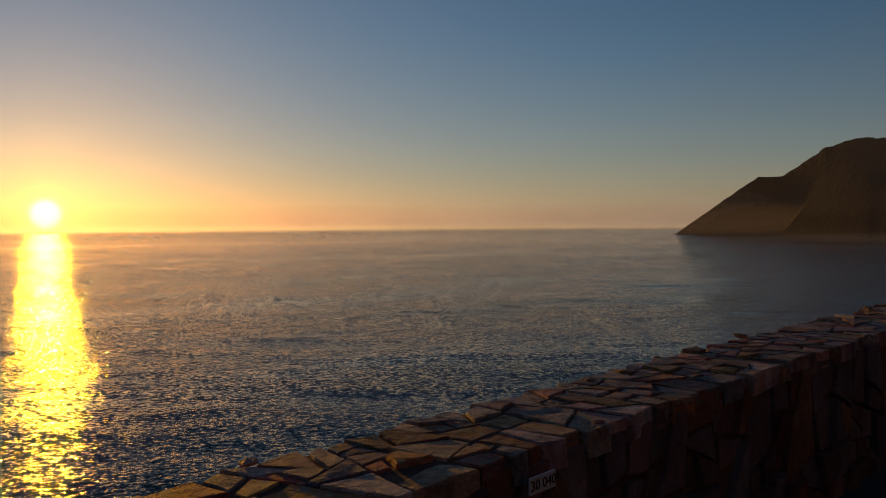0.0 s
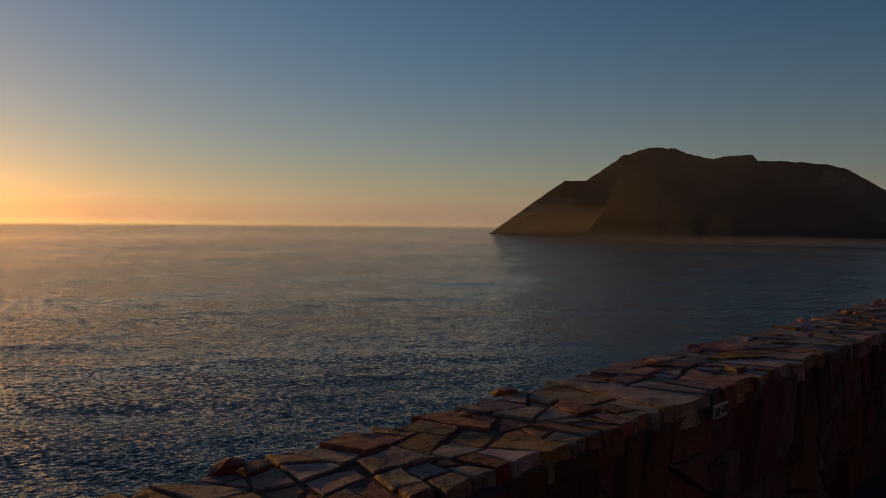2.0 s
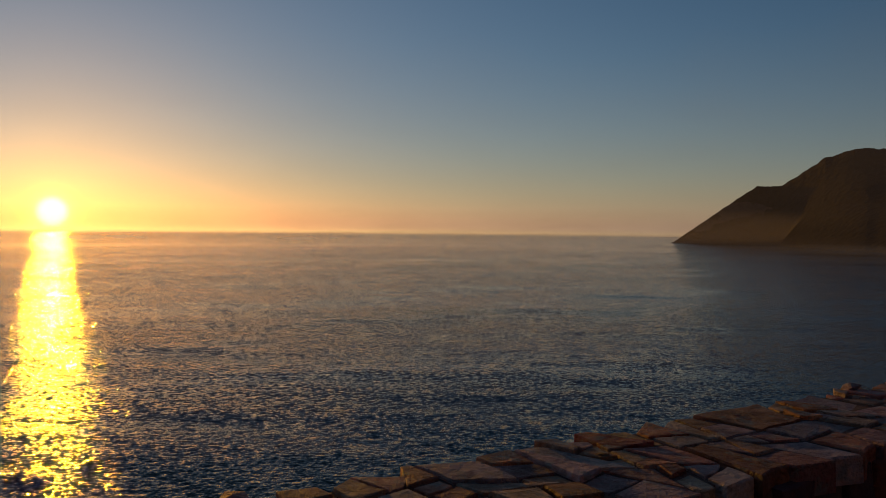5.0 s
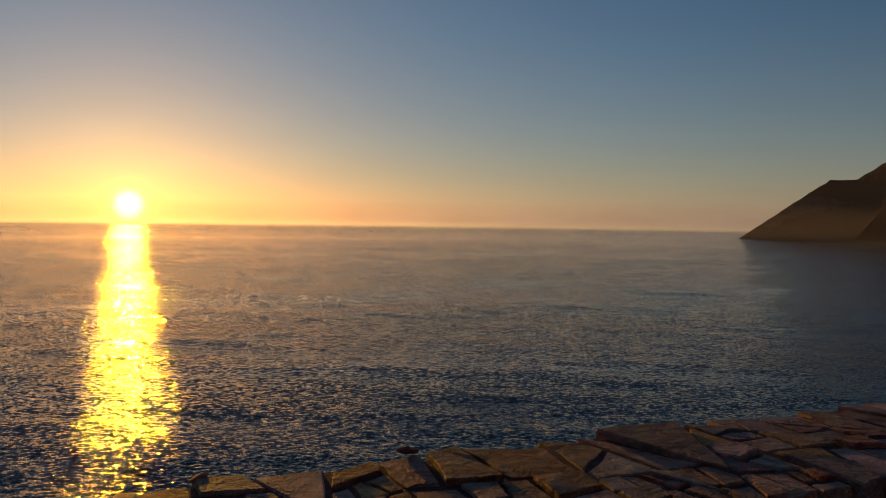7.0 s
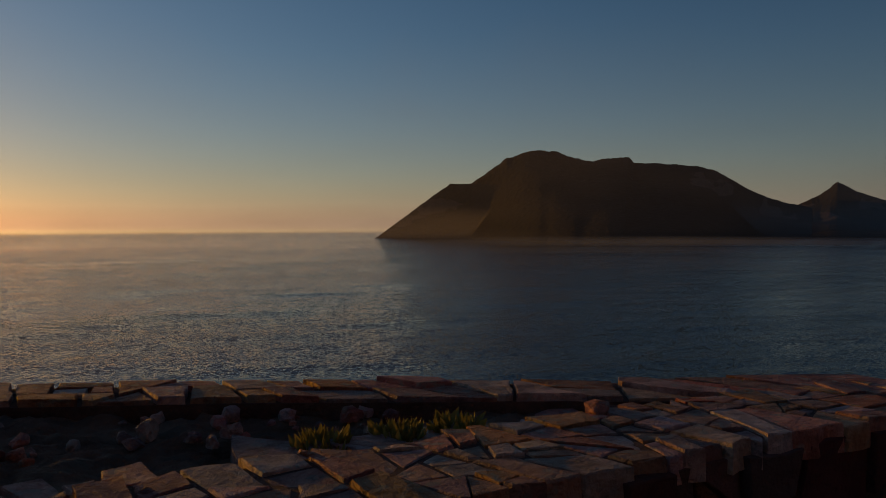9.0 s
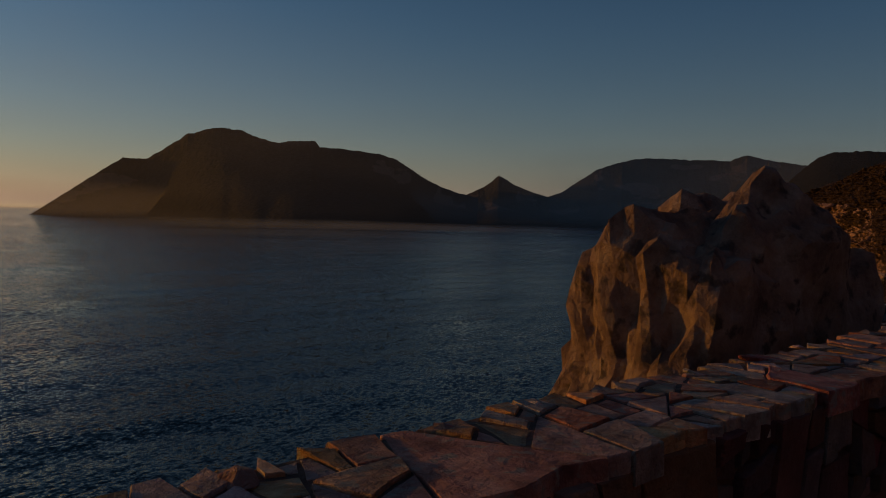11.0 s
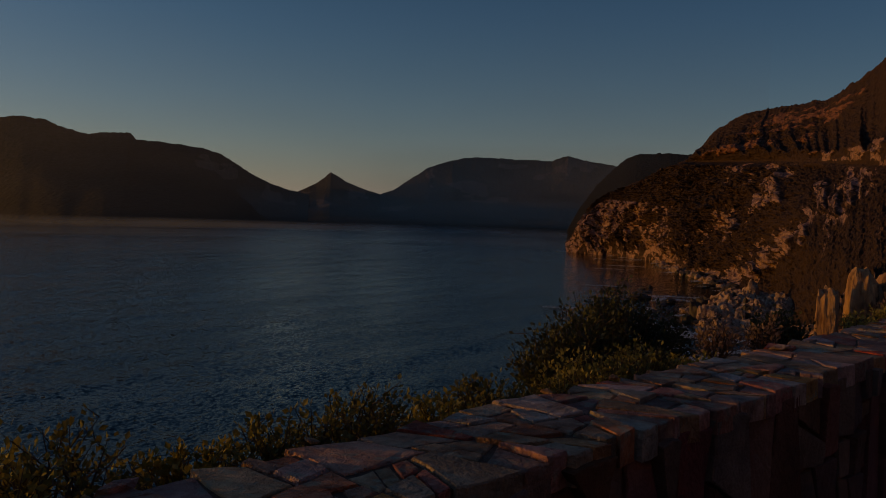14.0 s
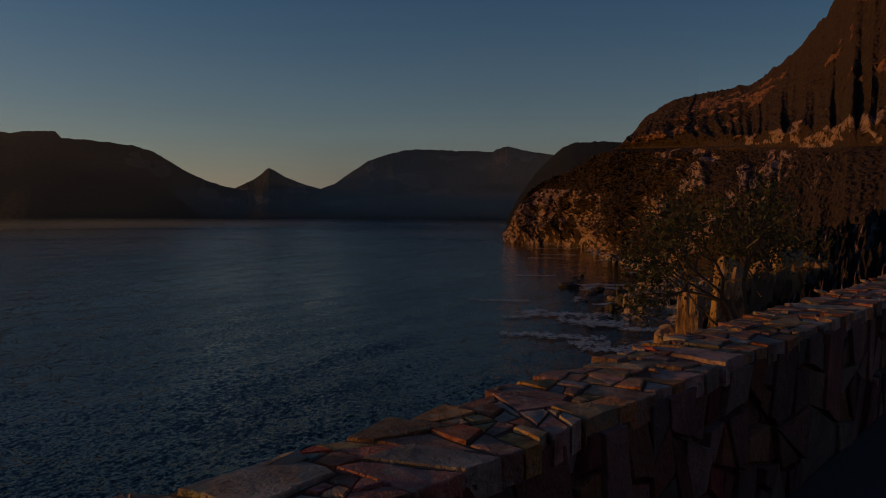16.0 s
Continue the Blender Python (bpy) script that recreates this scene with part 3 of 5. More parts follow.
e0, e1 = np.arange(60, 0, -0.1), np.arange(0.1, 60, 0.1)
LS = np.concatenate([-e0, _s, _s[-1] + e1])
LX = np.concatenate([-e0 * math.sin(_h[0]), _x, _x[-1] + e1 * math.sin(_h[-1])])
LY = np.concatenate([-e0 * math.cos(_h[0]), _y, _y[-1] + e1 * math.cos(_h[-1])])
LH = np.concatenate([np.full(len(e0), _h[0]), _h, np.full(len(e1), _h[-1])])


def plan(s, left):
    """Place in the world of a point s metres along the line driven and left metres towards the sea."""
    h = np.interp(s, LS, LH)
    return np.interp(s, LS, LX) - left * np.cos(h), np.interp(s, LS, LY) + left * np.sin(h)


TOP = EYE - 0.66               # top of the parapet
ROAD = TOP - 0.80
INNER = [(-40, 1.36), (0, 1.36), (16, 1.33), (25, 1.1), (36, 1.11), (44, 1.2), (49, 1.25), (70, 1.33), (75, 1.44), (79, 1.66), (81, 1.6), (83, 1.5),
         (88, 1.2), (89.5, 1.12), (97, 1.15), (106, 1.22), (113, 1.3), (121.5, 1.26), (130.5, 1.07), (138, 1.15), (145, 1.18), (200, 1.18)]
OUTER = [(-40, 1.85), (14, 1.85), (17, 1.85), (24.5, 1.67), (36, 1.65), (44, 1.7), (50, 1.8), (58, 1.9), (70, 1.95), (74, 1.97), (76, 2.0), (79, 2.2), (81, 2.15), (83, 2.05),
         (84.8, 1.85), (86.5, 1.67), (89, 1.58), (97, 1.7), (105.7, 1.79), (113, 1.75), (121, 1.71), (124, 1.74), (130, 1.57), (138, 1.6), (146, 1.65), (200, 1.65)]
PLATFORM = [(75.2, 1.97), (76.3, 2.5), (76.8, 2.9), (77.5, 3.5), (78.2, 4.3), (78.9, 5.05), (79.5, 5.1), (80, 4.75), (81.4, 3.72), (82.5, 3.12), (83.6, 2.48), (84.8, 1.85)]


def edge(s):
    """The seaward limit of the built ground."""
    o = table(s, OUTER)
    return np.where((s > 75.2) & (s < 84.8), np.maximum(o, table(s, PLATFORM)), o)


def build_ground():
    s = np.arange(-58, 200, 0.5)
    rows = np.concatenate([[-0.06, 0.25], 0.6 * 1.13 ** np.arange(0, 40)])
    Sg, W = np.meshgrid(s, rows, indexing="ij")
    lat = edge(Sg) + W
    X, Y = plan(Sg, lat)
    Z = TOP - 0.45 - np.clip(W, 0, None) * 0.95 - np.clip(W - 4, 0, None) * 0.25
    Z += (fbm(X / 5, Y / 5, 5) - 0.55) * np.clip(W * 0.55, 0, 5)
    Z = np.maximum(Z, -4)
    tagged(sheet("ground", np.stack([X, Y, Z], -1), SLOPE), "steep scrub-covered rocky slope falling to the sea", "hillside", kind="structure")
    # road
    rows = np.linspace(0, 7.0, 15)
    Sg, W = np.meshgrid(s, rows, indexing="ij")
    X, Y = plan(Sg, table(Sg, INNER) - W)
    tagged(sheet("road", np.stack([X, Y, np.full_like(X, ROAD)], -1), ASPHALT), "dark asphalt coast road beside the parapet", "road", kind="structure")
    # the hillside above the road
    rows = np.concatenate([[0, 0.3], 0.8 * 1.15 ** np.arange(0, 27)])
    Sg, W = np.meshgrid(np.arange(-58, 150, 1.5), rows, indexing="ij")
    X, Y = plan(Sg, table(Sg, INNER) - 7.0 - W)
    Z = ROAD + np.where(W > 0.1, 0.4, 0) + W * 1.05 + (fbm(X / 9, Y / 9, 5) - 0.5) * np.clip(W, 0, 14)
    tagged(sheet("hillside", np.stack([X, Y, Z], -1), SLOPE), "rocky cutting and scrub slope above the road", "hillside", kind="structure")


build_ground()


# ---------------------------------------------------------------- the parapet
def clip_poly(poly, px, py, nx, ny):
    """Keep the side of a polygon where (p - (px, py)) . n <= 0."""
    out = []
    for i in range(len(poly)):
        a, b = poly[i], poly[(i + 1) % len(poly)]
        da, db = (a[0] - px) * nx + (a[1] - py) * ny, (b[0] - px) * nx + (b[1] - py) * ny
        if da <= 0:
            out.append(a)
        if da * db < 0:
            k = da / (da - db)
            out.append((a[0] + (b[0] - a[0]) * k, a[1] + (b[1] - a[1]) * k))
    return out


def split_poly(poly, rs):
    """Break a polygon in two along a rough line across its longer side."""
    us, vs = [p[0] for p in poly], [p[1] for p in poly]
    du, dv = max(us) - min(us), max(vs) - min(vs)
    a = (0.0 if du > dv else math.pi / 2) + rs.normal(0, 0.30)
    k = rs.uniform(0.36, 0.64)
    px, py = min(us) + du * k, min(vs) + dv * (k if dv > du else rs.uniform(0.4, 0.6))
    nx, ny = math.cos(a), math.sin(a)
    return clip_poly(poly, px, py, nx, ny), clip_poly(poly, px, py, -nx, -ny)


def poly_area(p):
    return abs(sum(p[i][0] * p[(i + 1) % len(p)][1] - p[(i + 1) % len(p)][0] * p[i][1] for i in range(len(p)))) / 2


def paving(rs, u0, u1, width, size, gap):
    """Broken slabs that fill a strip: polygons in (u, v), a few large ones among many small."""
    cells, u = [], u0
    lean = 0.0
    while u < u1 - 0.02:
        nxt = min(u + rs.uniform(0.5, 1.0), u1)
        if u1 - nxt < 0.25:
            nxt = u1
        tip = 0.0 if nxt == u1 else rs.uniform(-0.12, 0.12)
        todo = [[(u - lean, 0.0), (nxt - tip, 0.0), (nxt + tip, width), (u + lean, width)]]
        while todo:
            p = todo.pop()
            want = size * size * math.exp(rs.normal(0, 0.75))
            if poly_area(p) > max(want, 0.003) * 1.5:
                todo += [q for q in split_poly(p, rs) if len(q) >= 3 and poly_area(q) > 0.0006]
            else:
                n = len(p)
                cx, cy = sum(q[0] for q in p) / n, sum(q[1] for q in p) / n
                far = max(0.03, max(math.hypot(q[0] - cx, q[1] - cy) for q in p))
                k = 1 - min(0.25, gap * rs.uniform(0.5, 1.6) / far)
                cells.append([(cx + (q[0] - cx) * k, cy + (q[1] - cy) * k) for q in p])
        u, lean = nxt, tip
    return cells


def refine(poly, rs, amount):
    """Knock corners and break the sides of a stone's outline."""
    out = []
    n = len(poly)
    cx, cy = sum(p[0] for p in poly) / n, sum(p[1] for p in poly) / n
    for i in range(n):
        a, b = poly[i], poly[(i + 1) % n]
        L = math.hypot(b[0] - a[0], b[1] - a[1])
        if L < 0.02:
            continue
        k = rs.uniform(0.0, 0.05)
        out.append((a[0] + (cx - a[0]) * k, a[1] + (cy - a[1]) * k))
        cuts = 2 if L > 0.2 else 1 if L > 0.08 else 0
        for c in range(cuts):
            t = (c + rs.uniform(0.7, 1.3)) / (cuts + 1)
            k = rs.uniform(-0.06, 0.12) * amount
            m = (a[0] + (b[0] - a[0]) * t, a[1] + (b[1] - a[1]) * t)
            out.append((m[0] + (cx - m[0]) * k, m[1] + (cy - m[1]) * k))
    return out


def stone_mesh(poly, rs, place, low, high, tilt=0.03):
    """One flat stone: outline in plan, worn rim and uneven top. place(u, v, z) gives the world."""
    n = len(poly)
    cx, cy = sum(p[0] for p in poly) / n, sum(p[1] for p in poly) / n
    ta, tb = rs.normal(0, tilt), rs.normal(0, tilt)
    ch = rs.uniform(0.0015, 0.005)

    def lift(u, v):
        return high + (u - cx) * ta + (v - cy) * tb
    verts = [place(u + (cx - u) * -0.03, v + (cy - v) * -0.03, low) for u, v in poly]
    for u, v in poly:
        verts.append(place(u, v, lift(u, v) - ch * rs.uniform(0.6, 2.0)))
    for u, v in poly:
        k = min(0.35, rs.uniform(0.6, 1.8) * ch / max(0.04, math.hypot(u - cx, v - cy)))
        verts.append(place(u + (cx - u) * k, v + (cy - v) * k, lift(u, v) + rs.normal(0, 0.001)))
    faces = [tuple(range(2 * n, 3 * n))]
    for i in range(n):
        j = (i + 1) % n
        faces += [(i, j, n + j, n + i), (n + i, n + j, 2 * n + j, 2 * n + i)]
    return verts, faces


def top_height(s):
    """The parapet's top wanders a little, with a small step where two stretches meet."""
    return TOP + 0.025 * (vnoise(np.asarray(s) * 0.5, np.asarray(s) * 0 + 3.0) - 0.5) + np.where(np.asarray(s) > 17.6, 0.012, 0.0)


def build_parapet():
    rs = np.random.RandomState(21)
    stretches = [(-14, 2), (2, 17.6)] + [(17.6 + 12.0 * k, 29.6 + 12.0 * k) for k in range(13)]
    chips = []
    for k in range(7):                                     # small broken stones bedded along the edges
        bm = bmesh.new()
        bmesh.ops.create_icosphere(bm, subdivisions=1, radius=1.0)
        for v in bm.verts:
            v.co = v.co * rs.uniform(0.65, 1.2)
            v.co.z *= 0.4
        me = bpy.data.meshes.new("edge_stone")
        bm.to_mesh(me)
        bm.free()
        me.materials.append(STONE)
        chips.append(me)
    for k, (s0, s1) in enumerate(stretches):
        wall = new("parapet_wall_%d" % (k + 1))
        tagged(wall, "low dry-stone parapet wall of brown slabs beside the road", "wall", kind="structure")
        # the mortared core
        s = np.arange(s0, s1 + 0.01, 0.4)
        ring = []
        for f, z in ((0.02, ROAD - 0.3), (0.02, -0.008), (0.98, -0.008), (0.98, -1.6)):
            lat = table(s, INNER) * (1 - f) + table(s, OUTER) * f + (0.03 if f < 0.5 else -0.03)
            X, Y = plan(s, lat)
            Zz = np.full_like(X, z) if z > 5 else top_height(s) + z
            ring.append(np.stack([X, Y, Zz], -1))
        sheet("core", np.stack(ring, 1), MORTAR, smooth=False, parent=wall)

        def place(u, v, z):
            i, o = table(u, INNER), table(u, OUTER)
            X, Y = plan(u, i + (v - 0.25) * (o - i) / 0.5 + (0.25 * (o - i) / 0.5))
            return (float(X), float(Y), float(top_height(u)) + z)
        # slabs along the top
        for poly in paving(rs, s0, s1, 0.5, 0.125, 0.011):
            poly = [(min(max(u, s0), s1 + 0.05), v + (rs.uniform(-0.018, 0.018) if v < 0.012 else rs.uniform(-0.05, 0.035) if v > 0.485 else 0)) for u, v in poly]
            poly = refine(poly, rs, 1.0)
            if len(poly) < 3:
                continue
            v, f = stone_mesh(poly, rs, place, -0.09, float(np.clip(rs.normal(0, 0.0045), -0.006, 0.011)), 0.016)
            from_arrays("slab", v, f, STONE, wall)
        u = s0 + 0.1
        while u < s1 - 0.1:
            v = rs.uniform(0.40, 0.52) if rs.rand() < 0.75 else rs.uniform(0.0, 0.4)
            ob = new("edge_stone", chips[rs.randint(7)])
            big = rs.uniform(0.016, 0.05) * (1.15 if v > 0.4 else 0.6)
            ob.matrix_basis = pose(*place(u, v, big * rs.uniform(-0.15, 0.2)), rs.uniform(-15, 15), rs.uniform(-15, 15), rs.uniform(0, 360)) @ Matrix.Diagonal((big * 1.5, big, big, 1))
            ob.parent = wall
            u += rs.uniform(0.2, 1.1)
        # blocks of the road-side face, in one mesh, their shade put into the colour
        verts, faces = [], []

        def face_place(u, v, z):
            X, Y = plan(u, table(u, INNER) + 0.015 - z)
            return (float(X), float(Y), float(top_height(u)) - 0.035 - v)
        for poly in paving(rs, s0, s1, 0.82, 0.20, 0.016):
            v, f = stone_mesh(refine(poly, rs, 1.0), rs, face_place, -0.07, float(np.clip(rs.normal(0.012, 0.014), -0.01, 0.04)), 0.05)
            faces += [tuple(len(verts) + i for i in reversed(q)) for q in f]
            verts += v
        tagged(from_arrays("face_blocks", verts, faces, SHADED_FACE_STONE, wall), "rough stone blocks coloured dark for their shaded side", kind="stuff")


build_parapet()


# ---------------------------------------------------------------- sea mist
def mist_material(name, tint):
    m = bpy.data.materials.new(name)
    m.use_nodes = True
    nt = m.node_tree
    nt.nodes.clear()
    geo = node(nt, "ShaderNodeNewGeometry")
    uv = node(nt, "ShaderNodeAttribute")
    uv.attribute_name = "rise"
    h = uv.outputs["Fac"]
    veil = mathn(nt, "SINE", mathn(nt, "MULTIPLY", mathn(nt, "POWER", h, 0.75), math.pi))
    pos = node(nt, "ShaderNodeMapping", {"Vector": geo.outputs["Position"], "Scale": (0.004, 0.004, 0.016)}).outputs[0]
    n = node(nt, "ShaderNodeTexNoise", {"Vector": pos, "Scale": 1.0, "Detail": 4.0})
    dens = node(nt, "ShaderNodeMapRange", {"Value": n.outputs[0], "From Min": 0.3, "From Max": 0.7, "To Min": 0.6, "To Max": 1.0}).outputs[0]
    thick = node(nt, "ShaderNodeAttribute")
    thick.attribute_name = "thick"
    alpha = mathn(nt, "MULTIPLY", mathn(nt, "MULTIPLY", veil, dens), thick.outputs["Fac"])
    dif = node(nt, "ShaderNodeBsdfDiffuse", {"Color": (*tint, 1)})
    tra = node(nt, "ShaderNodeBsdfTranslucent", {"Color": (*tint, 1)})
    both = node(nt, "ShaderNodeMixShader", {0: 0.6, 1: dif.outputs[0], 2: tra.outputs[0]})
    clear = node(nt, "ShaderNodeBsdfTransparent")
    out = node(nt, "ShaderNodeMixShader", {0: alpha, 1: clear.outputs[0], 2: both.outputs[0]})
    node(nt, "ShaderNodeOutputMaterial", {0: out.outputs[0]})
    return m


MIST = mist_material("sea_mist", (0.75, 0.72, 0.72))
SKY_TINTED_VAPOUR = mist_material("sky_tinted_vapour", (0.66, 0.74, 0.84))


def mist_bank(radius, height, az0, az1, thick, fade=None, mat=MIST):
    az = np.radians(np.arange(az0, az1, 0.5))
    d = np.linspace(0, 1, 13)
    A, Dd = np.meshgrid(az, d, indexing="ij")
    R = radius * (1 + 0.03 * np.sin(A * 5 + radius)) + Dd * 30
    g = np.stack([70 + R * np.sin(A), 40 + R * np.cos(A), 0.4 + Dd * height * (0.8 + 0.4 * fbm(A * 6, A * 0 + radius, 3))], -1)
    ob = sheet("sea_mist", g, mat)
    at = ob.data.attributes.new("rise", "FLOAT", "POINT")
    at.data.foreach_set("value", Dd.reshape(-1).astype(np.float32))
    at = ob.data.attributes.new("thick", "FLOAT", "POINT")
    at.data.foreach_set("value", (thick * (np.clip((np.degrees(A) - fade[1]) / (fade[0] - fade[1]), 0, 1) if fade else np.ones_like(A))).reshape(-1).astype(np.float32))
    return tagged(ob, "thin bank of haze lying on the sea", "mist", kind="stuff")


for radius, height, thick in ((1500, 420, 0.11), (2600, 120, 0.22), (4300, 22, 0.28)):
    mist_bank(radius, height, -60, 80, thick)
mist_bank(2850, 330, 46, 80, 0.30, (56.0, 46.0))
for radius, height, thick in ((930, 16, 0.12), (1280, 20, 0.26), (1800, 22, 0.45)):       # low vapour before the far shore, bluish sky light put into its colour
    mist_bank(radius, height, 4, 66 if radius < 1200 else 78, thick, (34.0, 4.0), SKY_TINTED_VAPOUR)
for radius, height, thick in ((260, 26, 0.24), (480, 36, 0.27), (1150, 30, 0.22), (2000, 46, 0.36)):       # golden haze under the sun; the two nearest sheets are added to imitate glare
    mist_bank(radius, height, -60, 33, thick, (-4.0, 32.0))


# ---------------------------------------------------------------- foam and sea rocks
FOAM = material("sea_foam", ((0.62, 0.63, 0.64), (0.85, 0.86, 0.87)), 0.3, 0.9, 0.5, 2.0)
WET_ROCK = material("wet_sea_rock", ((0.03, 0.024, 0.02), (0.075, 0.055, 0.042)), 0.25, 0.55, 1.0, 1.6, distance=0.4)
TAN_ROCK = material("tan_shore_rock", ((0.17, 0.105, 0.08), (0.37, 0.245, 0.19), (0.50, 0.355, 0.29)), 0.22, 0.92, 1.0, 1.3, spots=(0.10, 0.07, 0.05), distance=0.5)


def lump(name, size, seed, mat, rough=0.28, detail=3, freq=1.3, blocky=0.0):
    """A weathered boulder about its own origin, its foot at z = 0. size: across, deep, high."""
    bm = bmesh.new()
    bmesh.ops.create_icosphere(bm, subdivisions=detail, radius=1.0)
    off = Vector((seed * 3.7, seed * 1.3, seed * 2.1))
    for v in bm.verts:
        p = v.co.copy()
        if blocky:
            m = max(abs(p.x), abs(p.y), abs(p.z))
            p = p.lerp(p / m, blocky)
        n = noise.fractal(p * freq + off, 0.9, 2.0, 5) * rough + noise.noise(p * 0.7 + off) * rough * 0.8
        ridge = abs(noise.noise(p * freq * 1.9 - off)) * rough * 0.6
        p = p * (1 + n - ridge)
        if p.z < -0.5:
            p.z = -0.5 + (p.z + 0.5) * 0.2
        v.co = Vector((p.x * size[0] / 2, p.y * size[1] / 2, (p.z + 0.5) * size[2] / 1.5))
    for f in bm.faces:
        f.smooth = False
    me = bpy.data.meshes.new(name)
    bm.to_mesh(me)
    bm.free()
    me.materials.append(mat)
    return new(name, me)


build_shelf()


def shore_rocks():
    rs = random.Random(11)
    # low shelf of rock reaching into the sea below the cliff
    for k in range(45):
        a = rs.uniform(0, 1) ** 1.2
        cx, cy = 582 - 88 * a + rs.gauss(0, 9), 124 + 8 * a + rs.gauss(0, 13)
        rise = 15 * (1 - a) ** 1.5 * max(0.0, 1 - ((cy - 120) / 34) ** 2)
        big = rs.uniform(2.0, 6.5) * (1.25 - 0.6 * a)
        ob = lump("shore_rock", (big * rs.uniform(1, 1.7), big, rise + big * rs.uniform(0.35, 0.8)), k, TAN_ROCK if rs.random() < 0.97 - 0.6 * a else WET_ROCK, 0.3, 3, blocky=0.45)
        ob.matrix_basis = pose(cx - 20, cy + 8, -1.2, rs.uniform(-8, 8), rs.uniform(-8, 8), rs.uniform(0, 360))
        tagged(ob, "weathered tan boulder on the surf-washed rock shelf", "rock", "shore rocks")
    # fallen blocks along the foot of the cliff
    for k in range(170):
        az = rs.uniform(72.0, 80.0)
        r = float(table(az, [(71, 985), (72.5, 905), (73.5, 790), (76.6, 640), (78.5, 505), (80, 415)])) + rs.uniform(-30, 22)
        big = rs.uniform(2.5, 8.5)
        ob = lump("fallen_block", (big * rs.uniform(1, 1.5), big, big * rs.uniform(0.5, 0.95)), 300 + k, TAN_ROCK if rs.random() < 0.55 else WET_ROCK, 0.3, 2, blocky=0.5)
        ob.matrix_basis = pose(VIEW[0] + r * math.sin(radians(az)), VIEW[1] + r * math.cos(radians(az)), -0.8, rs.uniform(-15, 15), rs.uniform(-15, 15), rs.uniform(0, 360))
        tagged(ob, "angular brown block fallen at the foot of the cliff", "rock", "fallen blocks")
    # dark rocks awash
    for k in range(26):
        az, r = rs.uniform(70.5, 79.0), rs.uniform(330, 640)
        r = max(r, 330 + (az - 69) * 12)
        big = rs.uniform(2.5, 9)
        ob = lump("sea_rock", (big * rs.uniform(1, 2.2), big, big * rs.uniform(0.2, 0.45)), 60 + k, WET_ROCK, 0.36, 3)
        ob.matrix_basis = pose(VIEW[0] + r * math.sin(radians(az)), VIEW[1] + r * math.cos(radians(az)), -0.7, 0, 0, rs.uniform(0, 360))
        tagged(ob, "dark wet rock awash in the surf", "rock", "sea rocks")


shore_rocks()


def foam_patch(cx, cy, length, width, turn, seed):
    """A torn streak of foam: many small ragged plates joined in one mesh."""
    rs = random.Random(seed)
    verts, faces = [], []
    for k in range(int(150 + length * 14)):
        u = rs.uniform(-0.5, 0.5)
        v = rs.gauss(0, 0.36) + 0.5 * math.sin(u * 9 + seed) * math.sin(u * 23 + seed)
        x, y = u * length, v * width
        n = rs.randint(5, 8)
        r = rs.uniform(0.03, 0.14) * width * (1 - abs(u)) * 0.45 + 0.12
        b = len(verts)
        for i in range(n):
            a = 2 * math.pi * i / n
            q = r * rs.uniform(0.5, 1.2)
            verts.append((x + q * 2.3 * math.cos(a), y + q * math.sin(a), 0.32 + 0.0012 * k))
        faces.append(tuple(range(b, b + n)))
    ob = from_arrays("foam_streak", verts, faces, FOAM)
    ob.matrix_basis = pose(cx, cy, 0, 0, 0, turn)
    return tagged(ob, "torn white foam streak on dark water", "foam", kind="stuff")


_rs = random.Random(5)
for k in range(30):
    az = _rs.uniform(68.5, 79)
    far = table(az, [(66, 1100), (69, 1070), (71, 975), (72.5, 890), (73.5, 775), (76.6, 620), (80, 400)]) - _rs.uniform(2, 30)
    r = far if k % 3 else _rs.uniform(300, 560)
    foam_patch(VIEW[0] + r * math.sin(radians(az)), VIEW[1] + r * math.cos(radians(az)), _rs.uniform(8, 34), _rs.uniform(2, 6), _rs.uniform(-40, 20), k)
for k, (x, y, length, width) in enumerate(((507, 214, 34, 4), (473, 161, 40, 9), (458, 146, 30, 9), (453, 138, 22, 8), (413, 157, 22, 5), (414, 140, 30, 6), (405, 128, 16, 6), (616, 191, 46, 6), (600, 182, 30, 7),
                                            (657, 255, 30, 4), (843, 318, 40, 5), (900, 330, 44, 6), (397, 119, 20, 7), (453, 112, 26, 6), (1010, 385, 50, 5), (1130, 520, 40, 5))):
    foam_patch(x, y, length, width, -70 + 9 * math.sin(k * 2.1), 70 + k)

ORANGE_ROCK = material("orange_pillar_rock", ((0.20, 0.105, 0.055), (0.38, 0.22, 0.12), (0.48, 0.30, 0.17)), 0.5, 0.92, 1.0, 2.5, spots=(0.12, 0.07, 0.045), stretch=(1, 1, 0.45), distance=0.25)
# tall orange rock columns on the slope ahead
for k, (x, y, z0, w, h) in enumerate(((196, 49.5, EYE - 14, 2.6, 7.6), (199.5, 47.0, EYE - 14, 3.4, 9.0), (204, 46.0, EYE - 14, 5.0, 8.4), (193, 50.6, EYE - 14.5, 1.9, 4.0), (209, 42, EYE - 14, 6.0, 10.0),
                                      (214, 44, EYE - 15, 5.5, 9.5), (203, 52, EYE - 17, 5, 5.5), (190, 51.8, EYE - 15.5, 2.2, 3.4))):
    ob = lump("rock_column", (w * 0.85, w * 0.75, h), 100 + k, ORANGE_ROCK, 0.19, 4, blocky=0.7)
    ob.matrix_basis = pose(x, y, z0, 0, 0, 25 * k)
    tagged(ob, "tall orange-lit rock pillar on the scrub slope", "rock", "rock pillars")

